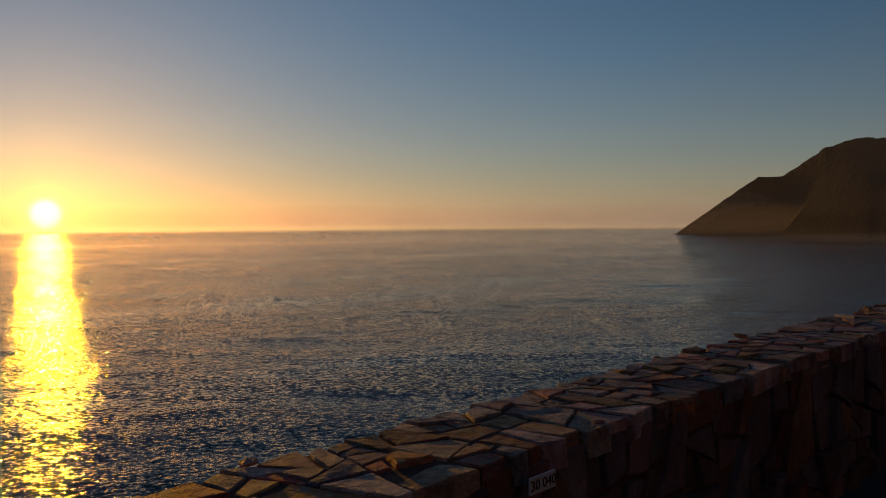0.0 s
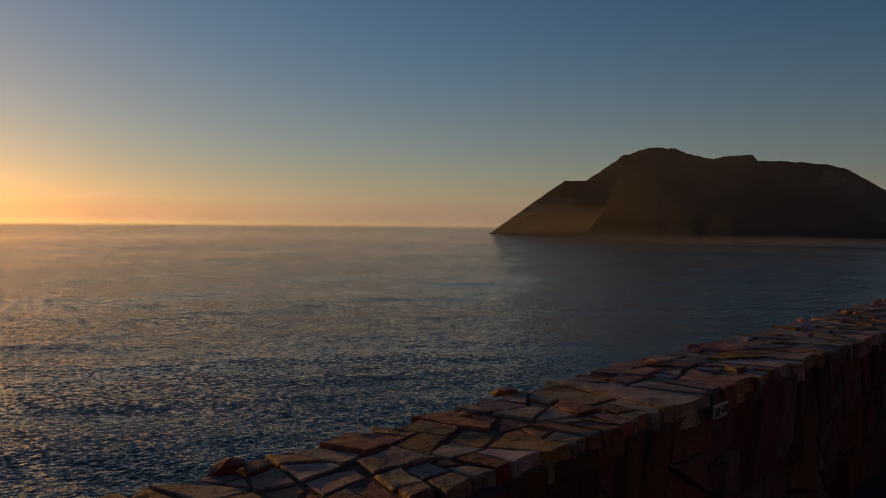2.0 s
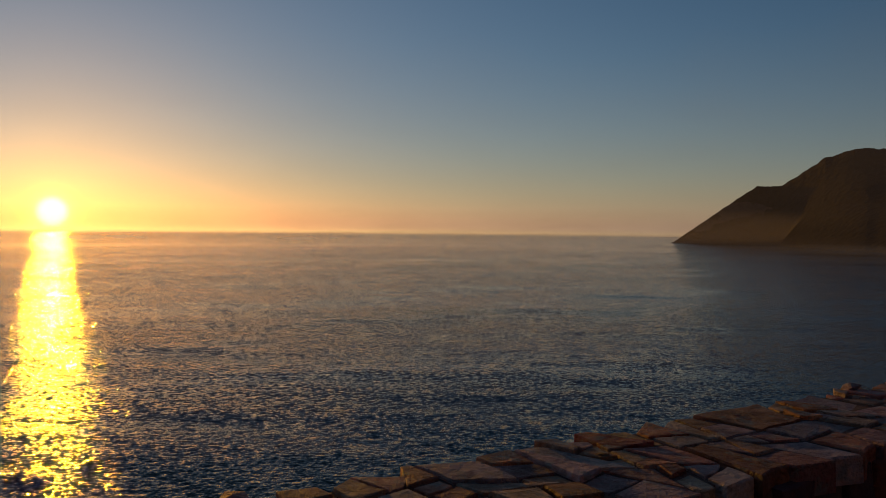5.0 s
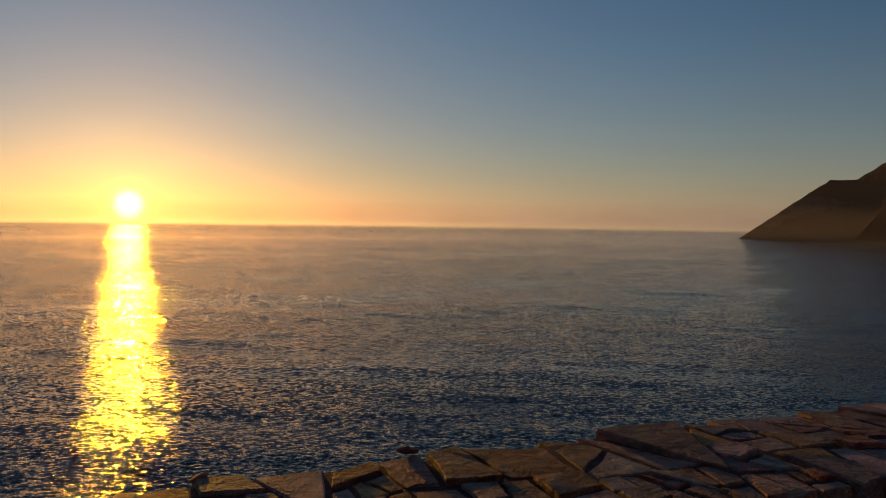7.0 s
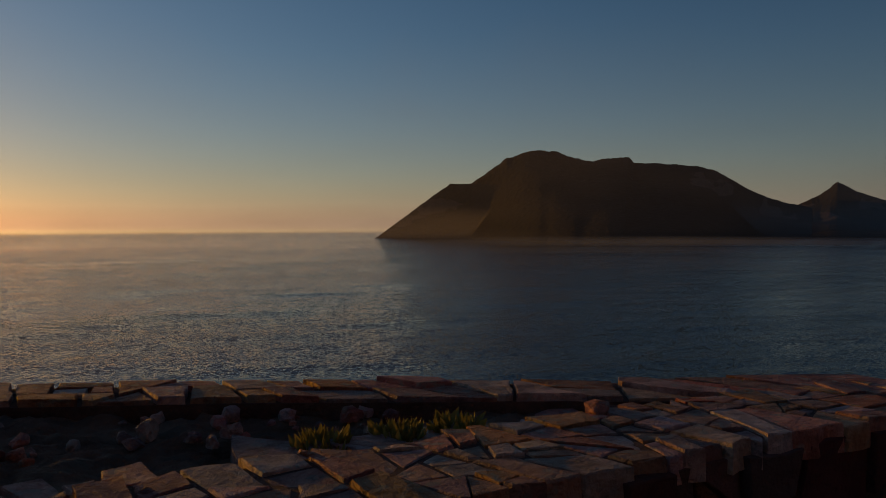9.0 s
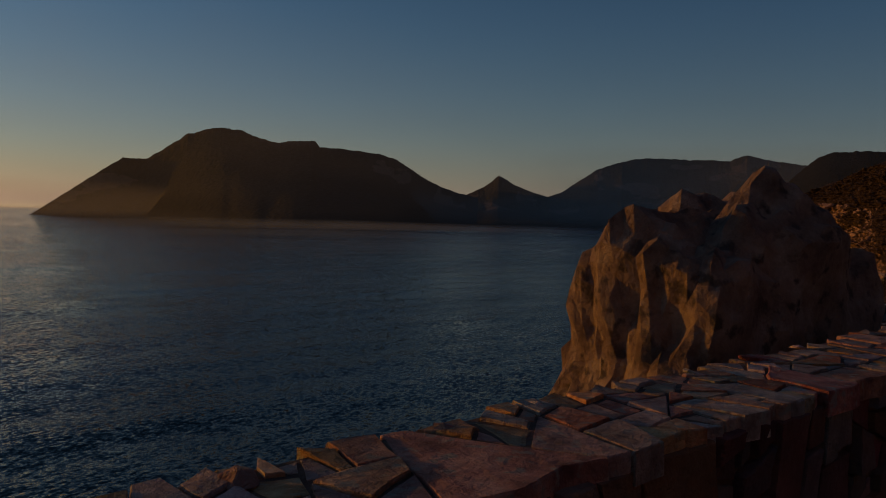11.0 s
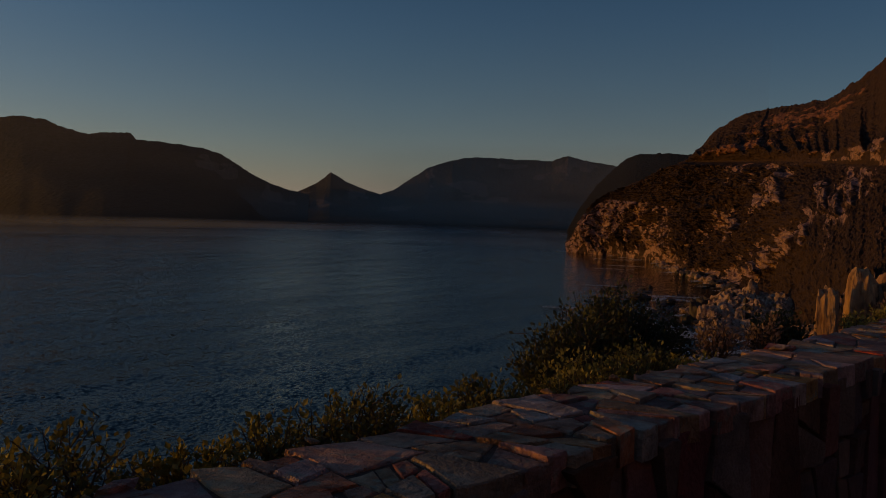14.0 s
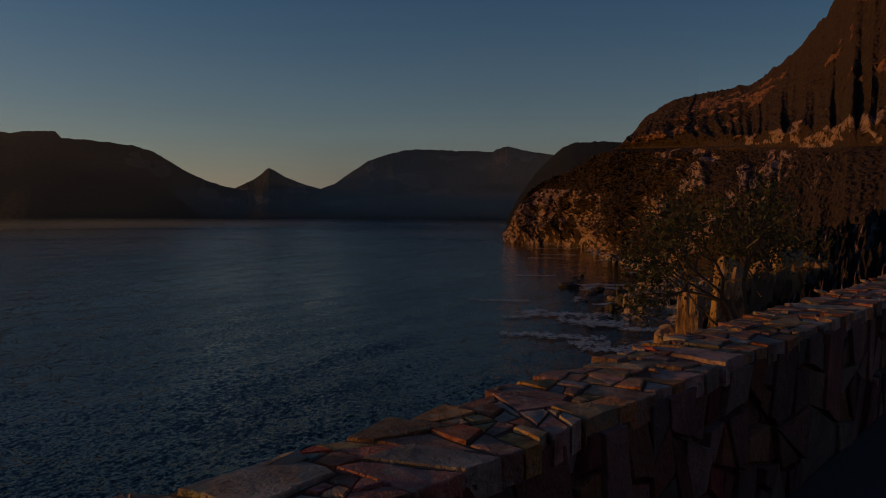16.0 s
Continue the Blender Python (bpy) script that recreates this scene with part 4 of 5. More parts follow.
# ---------------------------------------------------------------- boulders beside the parapet
for name, (s, lat), z0, size, seed, turn, label in (
        ("boulder", (78.33, 7.5), EYE - 3.1, (1.75, 1.5, 1.95), 21, 20, "large rounded brown boulder on the cliff edge"),
        ("boulder", (77.3, 7.0), EYE - 3.2, (1.5, 1.2, 1.32), 5, 70, "rounded brown boulder on the cliff edge"),
        ("boulder", (78.55, 5.15), EYE - 1.85, (0.8, 0.7, 1.15), 8, 0, "small upright brown boulder beside the lookout"),
        ("boulder", (94.5, 4.25), EYE - 2.4, (2.3, 1.5, 1.54), 14, -25, "craggy sunlit boulder against the parapet"),
        ("boulder", (96.1, 4.2), EYE - 2.3, (1.7, 1.3, 1.4), 13, 10, "craggy sunlit boulder against the parapet"),
        ("boulder", (105.4, 4.1), EYE - 3.5, (3.85, 2.3, 3.77), 17, -5, "huge dark boulder standing above the parapet")):
    ob = lump(name, size, seed, BOULDER, 0.2 if seed != 14 else 0.16, 5, freq=1.7, blocky=0.35 if seed in (21, 5, 8, 17) else 0.0)
    x, y = plan(s, lat)
    ob.matrix_basis = pose(float(x), float(y), z0, 0, 0, turn)
    tagged(ob, label, "boulder", "boulders beside the road")


# ---------------------------------------------------------------- the lookout platform
def strip_walls():
    rs = np.random.RandomState(5)
    # ground of the lookout
    s = np.arange(75.0, 85.1, 0.035)
    f = np.linspace(0, 1, 90)
    Sg, F = np.meshgrid(s, f, indexing="ij")
    i, o = table(Sg, OUTER) - 0.06, np.maximum(edge(Sg) - 0.03, table(Sg, OUTER) - 0.05)
    X, Y = plan(Sg, i + (o - i) * F)
    Z = TOP - 0.055 + ((fbm(X * 2.2, Y * 2.2, 5) - 0.5) * 0.10 + (fbm(X * 9, Y * 9, 4) - 0.5) * 0.075 + (fbm(X * 31, Y * 31, 2) - 0.5) * 0.045) * np.clip(F * 3, 0.15, 1) * np.clip((1 - F) * 5, 0, 1)
    tagged(sheet("lookout_ground", np.stack([X, Y, Z], -1), DIRT), "stony trodden dirt of a small roadside lookout", "ground", kind="structure")
    # flags set in the dirt along the parapet
    flags = new("lookout_paving")
    tagged(flags, "uneven crazy paving of brown slabs", "paving", kind="structure")

    def place(u, v, z):
        X, Y = plan(u, float(table(u, OUTER)) + 0.02 + v)
        return (float(X), float(Y), TOP - 0.03 + z)
    for poly in paving(rs, 74.9, 86.0, 0.42, 0.19, 0.016):
        u = sum(p[0] for p in poly) / len(poly)
        v = sum(p[1] for p in poly) / len(poly)
        if v > float(edge(np.array(u)) - table(u, OUTER)) - 0.1 or v > 0.10 + 0.10 * float(table(u, [(79.5, 0), (81, 1), (84, 1), (86, 0)])) + rs.normal(0, 0.03):
            continue
        a, b = stone_mesh(refine(poly, rs, 1.0), rs, place, -0.08, rs.normal(0, 0.007), 0.02)
        from_arrays("slab", a, b, STONE, flags)

    def place2(u, v, z):
        X, Y = plan(u, float(edge(np.array(u))) - 0.62 + v)
        return (float(X), float(Y), TOP - 0.035 + z)
    for poly in paving(rs, 76.2, 78.9, 0.6, 0.19, 0.014):
        if rs.rand() < 0.45:
            continue
        a, b = stone_mesh(refine(poly, rs, 1.0), rs, place2, -0.08, rs.normal(0, 0.007), 0.02)
        from_arrays("slab", a, b, STONE, flags)
    # the outer wall
    wall = new("lookout_wall")
    tagged(wall, "low stone wall round the seaward edge of the lookout", "wall", kind="structure")
    s = np.arange(78.7, 84.9, 0.1)
    ring = []
    for w, z in ((-0.36, -0.3), (-0.36, -0.01), (0.02, -0.01), (0.02, -1.3)):
        X, Y = plan(s, edge(s) + w)
        ring.append(np.stack([X, Y, np.full_like(X, TOP + z)], -1))
    sheet("core", np.stack(ring, 1), MORTAR, smooth=False, parent=wall)

    def place3(u, v, z):
        X, Y = plan(u, float(edge(np.array(u))) - 0.36 + v)
        return (float(X), float(Y), TOP + 0.015 + z)
    for poly in paving(rs, 78.7, 84.7, 0.38, 0.2, 0.014):
        poly = [(min(max(u, 78.65), 84.8), v) for u, v in poly]
        poly = refine(poly, rs, 1.0)
        if len(poly) > 2:
            a, b = stone_mesh(poly, rs, place3, -0.09, rs.normal(0, 0.006), 0.015)
            from_arrays("slab", a, b, STONE, wall)
    # end of the wall, facing the sun: squared blocks
    for j in range(3):
        for k in range(2):
            def place4(u, v, z, j=j, k=k):
                X, Y = plan(78.68 - z, float(edge(np.array(78.7))) - 0.36 + v)
                return (float(X), float(Y), TOP - 0.02 - u)
            u0, v0 = 0.16 * j + rs.uniform(0, 0.02), 0.19 * k
            a, b = stone_mesh([(u0, v0), (u0 + 0.145, v0), (u0 + 0.145, v0 + 0.175), (u0, v0 + 0.175)], rs, place4, -0.04, 0.02 + rs.normal(0, 0.01), 0.03)
            from_arrays("end_block", a, b, STONE, wall)
    # loose stones on the dirt
    for k in range(260):
        u, l = rs.uniform(76.5, 84.0), rs.uniform(0.15, 0.95)
        lo, hi = float(table(u, OUTER)) + 0.3, float(edge(np.array(u))) - 0.35
        if hi < lo + 0.2:
            continue
        w = abs(rs.normal(0.02, 0.022)) + 0.014
        ob = lump("loose_stone", (w * 1.5, w, w * 0.8), 200 + k, STONE, 0.3, 2)
        X, Y = plan(u, lo + (hi - lo) * l)
        ob.matrix_basis = pose(float(X), float(Y), TOP - 0.06, 0, 0, rs.uniform(0, 360))
        tagged(ob, "loose brown stone lying on the dirt", "stone", "loose stones")


strip_walls()


# ---------------------------------------------------------------- metal cabinet and instrument post
RUST = material("rusty_brown_steel", ((0.055, 0.031, 0.025), (0.10, 0.058, 0.045), (0.16, 0.095, 0.075)), 5.0, 0.8, 0.5, 60, specular=0.0, spots=(0.11, 0.055, 0.045), stretch=(1, 1, 0.3), distance=0.004)
FLAKING = material("flaking_cream_paint", ((0.05, 0.028, 0.020), (0.09, 0.05, 0.034)), 9.0, 0.7, 1.0, 40, spots=(0.62, 0.50, 0.38), distance=0.01)
PEELING = material("peeling_brown_paint", ((0.17, 0.062, 0.044), (0.31, 0.12, 0.085)), 6.0, 0.7, 1.0, 30, spots=(0.05, 0.024, 0.018), stretch=(1, 1, 0.45), distance=0.012, specular=0.0)
# Grey paint taken down to near black, to imitate the box in shade.
SHADED_GREY_METAL = material("shade_darkened_grey_paint", ((0.035, 0.031, 0.028), (0.055, 0.049, 0.045)), 1.5, 0.6, 0.15, 40, distance=0.002, specular=0.1)
DARK_METAL = material("dark_metal", ((0.02, 0.02, 0.02), (0.05, 0.045, 0.04)), 4.0, 0.5, 0.2, 50, metallic=0.6)
CREAM = material("cream_plastic", ((0.62, 0.55, 0.42), (0.75, 0.68, 0.54)), 4.0, 0.4, 0.1, 60)
WHITE = material("white_reflector", ((0.58, 0.54, 0.50), (0.74, 0.70, 0.66)), 6.0, 0.4, 0.1, 60)
CONCRETE = material("concrete_footing", ((0.20, 0.17, 0.14), (0.30, 0.26, 0.22)), 2.5, 0.95, 0.7, 40)
LETTER = material("dark_lettering", ((0.02, 0.018, 0.016), (0.035, 0.03, 0.028)), 30, 0.7, 0.0)


def box_bm(x0, y0, z0, x1, y1, z1, bevel=0.004, segments=1):
    bm = bmesh.new()
    bmesh.ops.create_cube(bm, size=1.0)
    for v in bm.verts:
        v.co = Vector(((x0 + x1) / 2 + v.co.x * (x1 - x0), (y0 + y1) / 2 + v.co.y * (y1 - y0), (z0 + z1) / 2 + v.co.z * (z1 - z0)))
    if bevel:
        bmesh.ops.bevel(bm, geom=list(bm.edges), offset=bevel, segments=segments, affect="EDGES", profile=0.6)
    return bm


def tube_bm(p, q, r0, r1, sides=10, caps=True):
    bm = bmesh.new()
    p, q = Vector(p), Vector(q)
    turn = (q - p).to_track_quat("Z", "Y").to_matrix().to_4x4()
    bmesh.ops.create_cone(bm, cap_ends=caps, segments=sides, radius1=r0, radius2=r1, depth=(q - p).length, matrix=Matrix.Translation((p + q) / 2) @ turn)
    return bm


def metal_cabinet():
    top = new("metal_cabinet")
    w, d, h = 0.27, 0.27, 0.86
    part("body", box_bm(-w / 2, -d / 2, 0.03, w / 2, d / 2, h - 0.012, 0.004), RUST, top)
    part("plinth", box_bm(-w / 2 + 0.012, -d / 2 + 0.012, -0.06, w / 2 - 0.012, d / 2 - 0.012, 0.03, 0.003), DARK_METAL, top)
    part("top_plate", box_bm(-w / 2 - 0.008, -d / 2 - 0.008, h - 0.012, w / 2 + 0.008, d / 2 + 0.008, h + 0.004, 0.003), RUST, top)
    door = part("door", box_bm(-w / 2 - 0.006, -d / 2 + 0.012, 0.045, -w / 2, d / 2 - 0.012, h - 0.03, 0.002), RUST, top, "scratched rusty steel door")
    # a looped scratch on the door
    cu = bpy.data.curves.new("scratch", "CURVE")
    cu.dimensions, cu.bevel_depth = "3D", 0.002
    sp = cu.splines.new("POLY")
    pts = [(-w / 2 - 0.007, 0.045 * math.cos(a) - 0.02 - 0.01 * a / 6, h - 0.12 + 0.045 * math.sin(a * 1.1) - 0.008 * a) for a in np.linspace(0, 7.2, 40)]
    sp.points.add(len(pts) - 1)
    for q, c in zip(sp.points, pts):
        q.co = (*c, 1)
    scr = new("scratch", bpy.data.meshes.new_from_object(new("scratch_line", cu)))
    bpy.data.objects.remove(bpy.data.objects["scratch_line"])
    scr.data.materials.append(DARK_METAL)
    scr.parent = door
    cap = part("cap", tube_bm((0, 0, h + 0.004), (0, 0, h + 0.108), 0.066, 0.064, 28), RUST, top, "round rusty cap")
    part("rim", tube_bm((0, 0, h + 0.098), (0, 0, h + 0.114), 0.068, 0.067, 28), DARK_METAL, cap)
    for k, z in enumerate((0.16, 0.45, 0.72)):
        part("hinge", tube_bm((-w / 2 - 0.006, d / 2 - 0.006, z - 0.025), (-w / 2 - 0.006, d / 2 - 0.006, z + 0.025), 0.006, 0.006, 8), DARK_METAL, top)
    tagged(top, "tall narrow rusty steel cabinet with a round cap standing on dirt", "cabinet")
    top.matrix_basis = pose(65.80, 45.12, TOP - 0.03, 0, 0, 15)
    return top


metal_cabinet()


def post():
    top = new("instrument_post")
    w, d = 0.235, 0.13
    # x: away from the sunlit face, y: along it
    for k in range(3):
        y0 = -w / 2 + 0.004 + k * 0.0765
        part("board", box_bm(-d / 2 - 0.018, y0, 0.08 if k != 1 else 0.30, -d / 2 + 0.01, y0 + 0.073, 0.94, 0.005), PEELING, top, "plank with peeling brown paint")
    part("column", box_bm(-d / 2 + 0.008, -w / 2 - 0.004, -0.06, d / 2 - 0.02, w / 2, 2.4, 0.006), PEELING, top)
    part("side_board", box_bm(d / 2 - 0.024, -w / 2 - 0.012, -0.06, d / 2, w / 2 + 0.004, 2.4, 0.004), PEELING, top)
    clamp = part("clamp", box_bm(-d / 2 - 0.045, -w / 2 - 0.006, 0.335, -d / 2 - 0.016, w / 2 - 0.09, 0.375, 0.006), DARK_METAL, top, "rusty iron clamp")
    part("bolt", tube_bm((-d / 2 - 0.06, 0.02, 0.355), (-d / 2 - 0.03, 0.02, 0.355), 0.016, 0.016, 8), DARK_METAL, clamp)
    part("cross_board", box_bm(-d / 2 - 0.024, -w / 2 + 0.002, 0.37, -d / 2 - 0.016, w / 2 - 0.002, 0.40, 0.002), PEELING, top)
    part("head_block", box_bm(-d / 2 - 0.15, -w / 2 - 0.012, 1.06, d / 2 - 0.028, w / 2 - 0.02, 1.245, 0.006), FLAKING, top, "wooden block with flaking cream paint")
    box = part("instrument_box", box_bm(-d / 2 - 0.20, -w / 2 - 0.02, 1.25, d / 2 - 0.03, w / 2 + 0.20, 2.05, 0.008), SHADED_GREY_METAL, top, "grey painted steel box, coloured darker as in shade")
    part("lid_lip", box_bm(-d / 2 - 0.208, -w / 2 - 0.028, 1.241, d / 2 - 0.04, w / 2 + 0.208, 1.253, 0.002), DARK_METAL, box)
    part("screw", tube_bm((-d / 2 - 0.206, w / 2 + 0.17, 1.33), (-d / 2 - 0.198, w / 2 + 0.17, 1.33), 0.010, 0.010, 10), DARK_METAL, box)
    for z in (1.25, 1.50):
        rung = part("step_peg", tube_bm((d / 2 - 0.02, -w / 2 + 0.05, z), (d / 2 + 0.085, -w / 2 + 0.02, z + 0.025), 0.011, 0.009, 8), DARK_METAL, top)
        part("peg_tip", box_bm(d / 2 + 0.075, -w / 2 + 0.01, z + 0.02, d / 2 + 0.105, -w / 2 + 0.03, z + 0.038, 0.002), DARK_METAL, rung)
    part("side_knob", tube_bm((d / 2 - 0.005, -w / 2 + 0.03, 1.13), (d / 2 + 0.02, -w / 2 + 0.03, 1.13), 0.018, 0.016, 10), DARK_METAL, top)
    part("reflector", box_bm(-0.005, -w / 2 - 0.018, 0.235, 0.043, -w / 2 - 0.012, 0.315, 0.003), WHITE, top, "small rounded white reflector")
    part("footing", box_bm(-0.35, -0.30, -0.09, 0.32, 0.28, -0.025, 0.02, 2), CONCRETE, top, "rough concrete footing")
    tagged(top, "weathered post of peeling brown boards with a grey instrument box", "post")
    top.matrix_basis = pose(68.16, 44.42, TOP - 0.03, 0, 0, 12)
    return top


post()


def rain_gauge():
    top = new("rain_gauge")
    cone = part("funnel", tube_bm((0, 0, 0.0), (0, 0, 0.285), 0.012, 0.056, 28), CREAM, top, "translucent cream plastic cone")
    part("spout", tube_bm((0, 0, -0.012), (0, 0, 0.0), 0.009, 0.012, 12), CREAM, cone)
    part("rim", tube_bm((0, 0, 0.283), (0, 0, 0.312), 0.066, 0.070, 28), DARK_METAL, top, "dark rim")
    part("upper_arm", tube_bm((0.05, -0.01, 0.285), (0.04, -0.20, 0.300), 0.006, 0.006, 8), DARK_METAL, top)
    part("lower_arm", tube_bm((-0.03, 0.03, 0.145), (0.06, -0.27, 0.185), 0.006, 0.006, 8), DARK_METAL, top)
    part("strut", tube_bm((0.045, -0.09, 0.16), (0.045, -0.09, 0.29), 0.006, 0.006, 8), DARK_METAL, top)
    bm = bmesh.new()
    for k in range(24):
        a0, a1 = 2 * math.pi * k / 24, 2 * math.pi * (k + 1) / 24
        q = tube_bm((0.037 * math.cos(a0), 0.037 * math.sin(a0), 0.145), (0.037 * math.cos(a1), 0.037 * math.sin(a1), 0.145), 0.004, 0.004, 5)
        me = bpy.data.meshes.new("t")
        q.to_mesh(me)
        q.free()
        bm.from_mesh(me)
        bpy.data.meshes.remove(me)
    part("hoop", bm, DARK_METAL, top)
    tagged(top, "cone-shaped cream rain gauge on a thin metal bracket", "rain gauge")
    top.matrix_basis = pose(67.99, 44.87, EYE + 0.20, 0, 0, 12)
    return top


rain_gauge()


# ---------------------------------------------------------------- plants
def leaf_material(name, dark, bright, scale=9.0):
    m = bpy.data.materials.new(name)
    m.use_nodes = True
    nt = m.node_tree
    nt.nodes.clear()
    geo = node(nt, "ShaderNodeNewGeometry")
    n = node(nt, "ShaderNodeTexNoise", {"Vector": geo.outputs["Position"], "Scale": scale, "Detail": 3.0})
    f = mathn(nt, "ADD", mathn(nt, "MULTIPLY", geo.outputs["Random Per Island"], 0.6), mathn(nt, "MULTIPLY", n.outputs[0], 0.4))
    col = mixc(nt, f, dark, bright)
    d = node(nt, "ShaderNodeBsdfPrincipled", {"Base Color": col, "Roughness": 0.6, "Specular IOR Level": 0.35})
    t = node(nt, "ShaderNodeBsdfTranslucent", {"Color": col})
    mix = node(nt, "ShaderNodeMixShader", {0: 0.3, 1: d.outputs[0], 2: t.outputs[0]})
    node(nt, "ShaderNodeOutputMaterial", {0: mix.outputs[0]})
    return m


LEAF_DARK = leaf_material("dark_leaves", (0.022, 0.030, 0.014), (0.075, 0.08, 0.036))
LEAF_OLIVE = leaf_material("olive_leaves", (0.06, 0.064, 0.022), (0.19, 0.18, 0.062))
LEAF_YELLOW = leaf_material("yellow_green_leaves", (0.12, 0.12, 0.028), (0.36, 0.30, 0.08))
LEAF_DRY = leaf_material("dry_brown_leaves", (0.13, 0.08, 0.058), (0.36, 0.235, 0.17))
TWIG = material("grey_brown_twigs", ((0.06, 0.045, 0.035), (0.13, 0.10, 0.08)), 12, 0.9, 0.3, 80)


class Tangle:
    """Gathers twigs and leaves into two meshes."""

    def __init__(self):
        self.tv, self.tf, self.lv, self.lf = [], [], [], []

    def twig(self, p, q, r0, r1):
        d = (q - p).normalized()
        a = d.orthogonal().normalized()
        b = d.cross(a)
        k = len(self.tv)
        for c, r in ((p, r0), (q, r1)):
            for i in range(3):
                t = 2.094 * i
                self.tv.append(c + a * (r * math.cos(t)) + b * (r * math.sin(t)))
        for i in range(3):
            j = (i + 1) % 3
            self.tf.append((k + i, k + j, k + 3 + j, k + 3 + i))

    def leaf(self, p, d, size, width, rs):
        side = d.cross(Vector((rs.gauss(0, 1), rs.gauss(0, 1), rs.gauss(0, 1)))).normalized()
        up = d.cross(side)
        k = len(self.lv)
        self.lv += [p, p + d * size * 0.5 + side * size * width + up * size * 0.06, p + d * size, p + d * size * 0.5 - side * size * width + up * size * 0.06]
        self.lf += [(k, k + 1, k + 2), (k, k + 2, k + 3)]

    def finish(self, top, leaf_mat, twig_name="branchwork", leaf_name="foliage", twig_mat=None):
        if self.tv:
            tagged(from_arrays(twig_name, self.tv, self.tf, twig_mat or TWIG, top), kind="stuff")
        if self.lv:
            tagged(from_arrays(leaf_name, self.lv, self.lf, leaf_mat, top), kind="stuff")


def shrub(name, label, s, lat, z, rx, ry, h, stems, leaves, leaf, mat, seed, width=0.22, category="shrub", spread=0.9, group="", bare_tips=0.0):
    """A bush of branching stems; rx along the road, ry across it."""
    rs = random.Random(seed)
    top = new(name)
    g = Tangle()
    for i in range(stems):
        a, q = rs.uniform(0, 6.283), math.sqrt(rs.random())
        foot = Vector((math.cos(a) * q * rx * 0.35, math.sin(a) * q * ry * 0.35, 0))
        tip = Vector((math.cos(a) * q * rx * spread, math.sin(a) * q * ry * spread, h * (1.08 - 0.5 * q * q) * rs.uniform(0.65, 1.1)))
        pts = [foot]
        for k in (0.35, 0.7, 1.0):
            pts.append(foot.lerp(tip, k) + Vector((rs.gauss(0, 1), rs.gauss(0, 1), rs.gauss(0, 0.6))) * h * 0.09)
        r = 0.004 + 0.006 * h
        for k in range(3):
            g.twig(pts[k], pts[k + 1], r * (1 - 0.28 * k), r * (0.72 - 0.28 * k))
        per = max(2, leaves // stems)
        bare = rs.random() < bare_tips
        for k in range(per):
            t = rs.uniform(0.25, 0.75 if bare else 1.0)
            seg = min(2, int(t * 3))
            base = pts[seg].lerp(pts[seg + 1], t * 3 - seg)
            d = Vector((rs.gauss(0, 1), rs.gauss(0, 1), rs.gauss(0.5, 0.8))).normalized()
            side = base + d * rs.uniform(0.0, 0.16) * h
            if k % 4 == 0:
                g.twig(base, side, r * 0.35, r * 0.2)
            g.leaf(side, (d + (tip - foot).normalized() * 0.5).normalized(), leaf * rs.uniform(0.6, 1.3), width, rs)
    g.finish(top, mat)
    tagged(top, label, category, group)
    X, Y = plan(s, lat)
    hd = math.degrees(float(np.interp(s, LS, LH)))
    top.matrix_basis = pose(float(X), float(Y), z, 0, 0, 90 - hd)
    return top


def tuft(name, label, s, lat, z, r, h, n, mat, seed, category="plant", group="", width=0.2):
    """Grass-like or succulent tuft of upright narrow blades."""
    rs = random.Random(seed)
    top = new(name)
    g = Tangle()
    for i in range(n):
        a, q = rs.uniform(0, 6.283), math.sqrt(rs.random()) * r
        p = Vector((math.cos(a) * q, math.sin(a) * q, 0))
        d = Vector((math.cos(a) * q / r * 0.5 + rs.gauss(0, 0.25), math.sin(a) * q / r * 0.5 + rs.gauss(0, 0.25), 1)).normalized()
        g.leaf(p, d, h * rs.uniform(0.3, 1.1), width, rs)
    g.finish(top, mat, leaf_name="foliage")
    tagged(top, label, category, group)
    X, Y = plan(s, lat)
    top.matrix_basis = pose(float(X), float(Y), z, 0, 0, 0)
    return top


# the lookout
for k, (s, lat, rx, ry, h) in enumerate(((79.62, 4.42, 0.30, 0.2, 0.14), (79.9, 4.25, 0.36, 0.22, 0.19), (80.2, 4.1, 0.3, 0.22, 0.20), (80.46, 3.98, 0.30, 0.24, 0.31), (80.7, 3.84, 0.3, 0.22, 0.24), (80.98, 3.65, 0.32, 0.2, 0.20), (81.3, 3.45, 0.26, 0.18, 0.17))):
    shrub("shrub", "dark leafy shrub growing along the lookout wall", s, lat, TOP - 0.07, rx, ry, h, 60, 900, 0.035, LEAF_DARK, 300 + k, 0.3, group="lookout shrubs")
shrub("shrub", "small rounded dark shrub beside the cabinet", 78.75, 4.25, TOP - 0.07, 0.17, 0.16, 0.2, 40, 700, 0.03, LEAF_DARK, 310, 0.3, group="lookout shrubs")
for k, (s, lat, z, rx, ry, h) in enumerate(((76.5, 3.0, -0.34, 0.45, 0.36, 0.26), (76.0, 2.7, -0.5, 0.34, 0.28, 0.30), (77.1, 3.5, -0.3, 0.36, 0.3, 0.24), (77.6, 3.9, -0.28, 0.34, 0.3, 0.26), (75.6, 2.5, -0.55, 0.25, 0.2, 0.28))):
    shrub("shrub", "low olive-green shrub at the edge of the paving", s, lat, TOP + z, rx, ry, h, 70, 1100, 0.035, LEAF_OLIVE, 320 + k, 0.3, group="lookout shrubs")
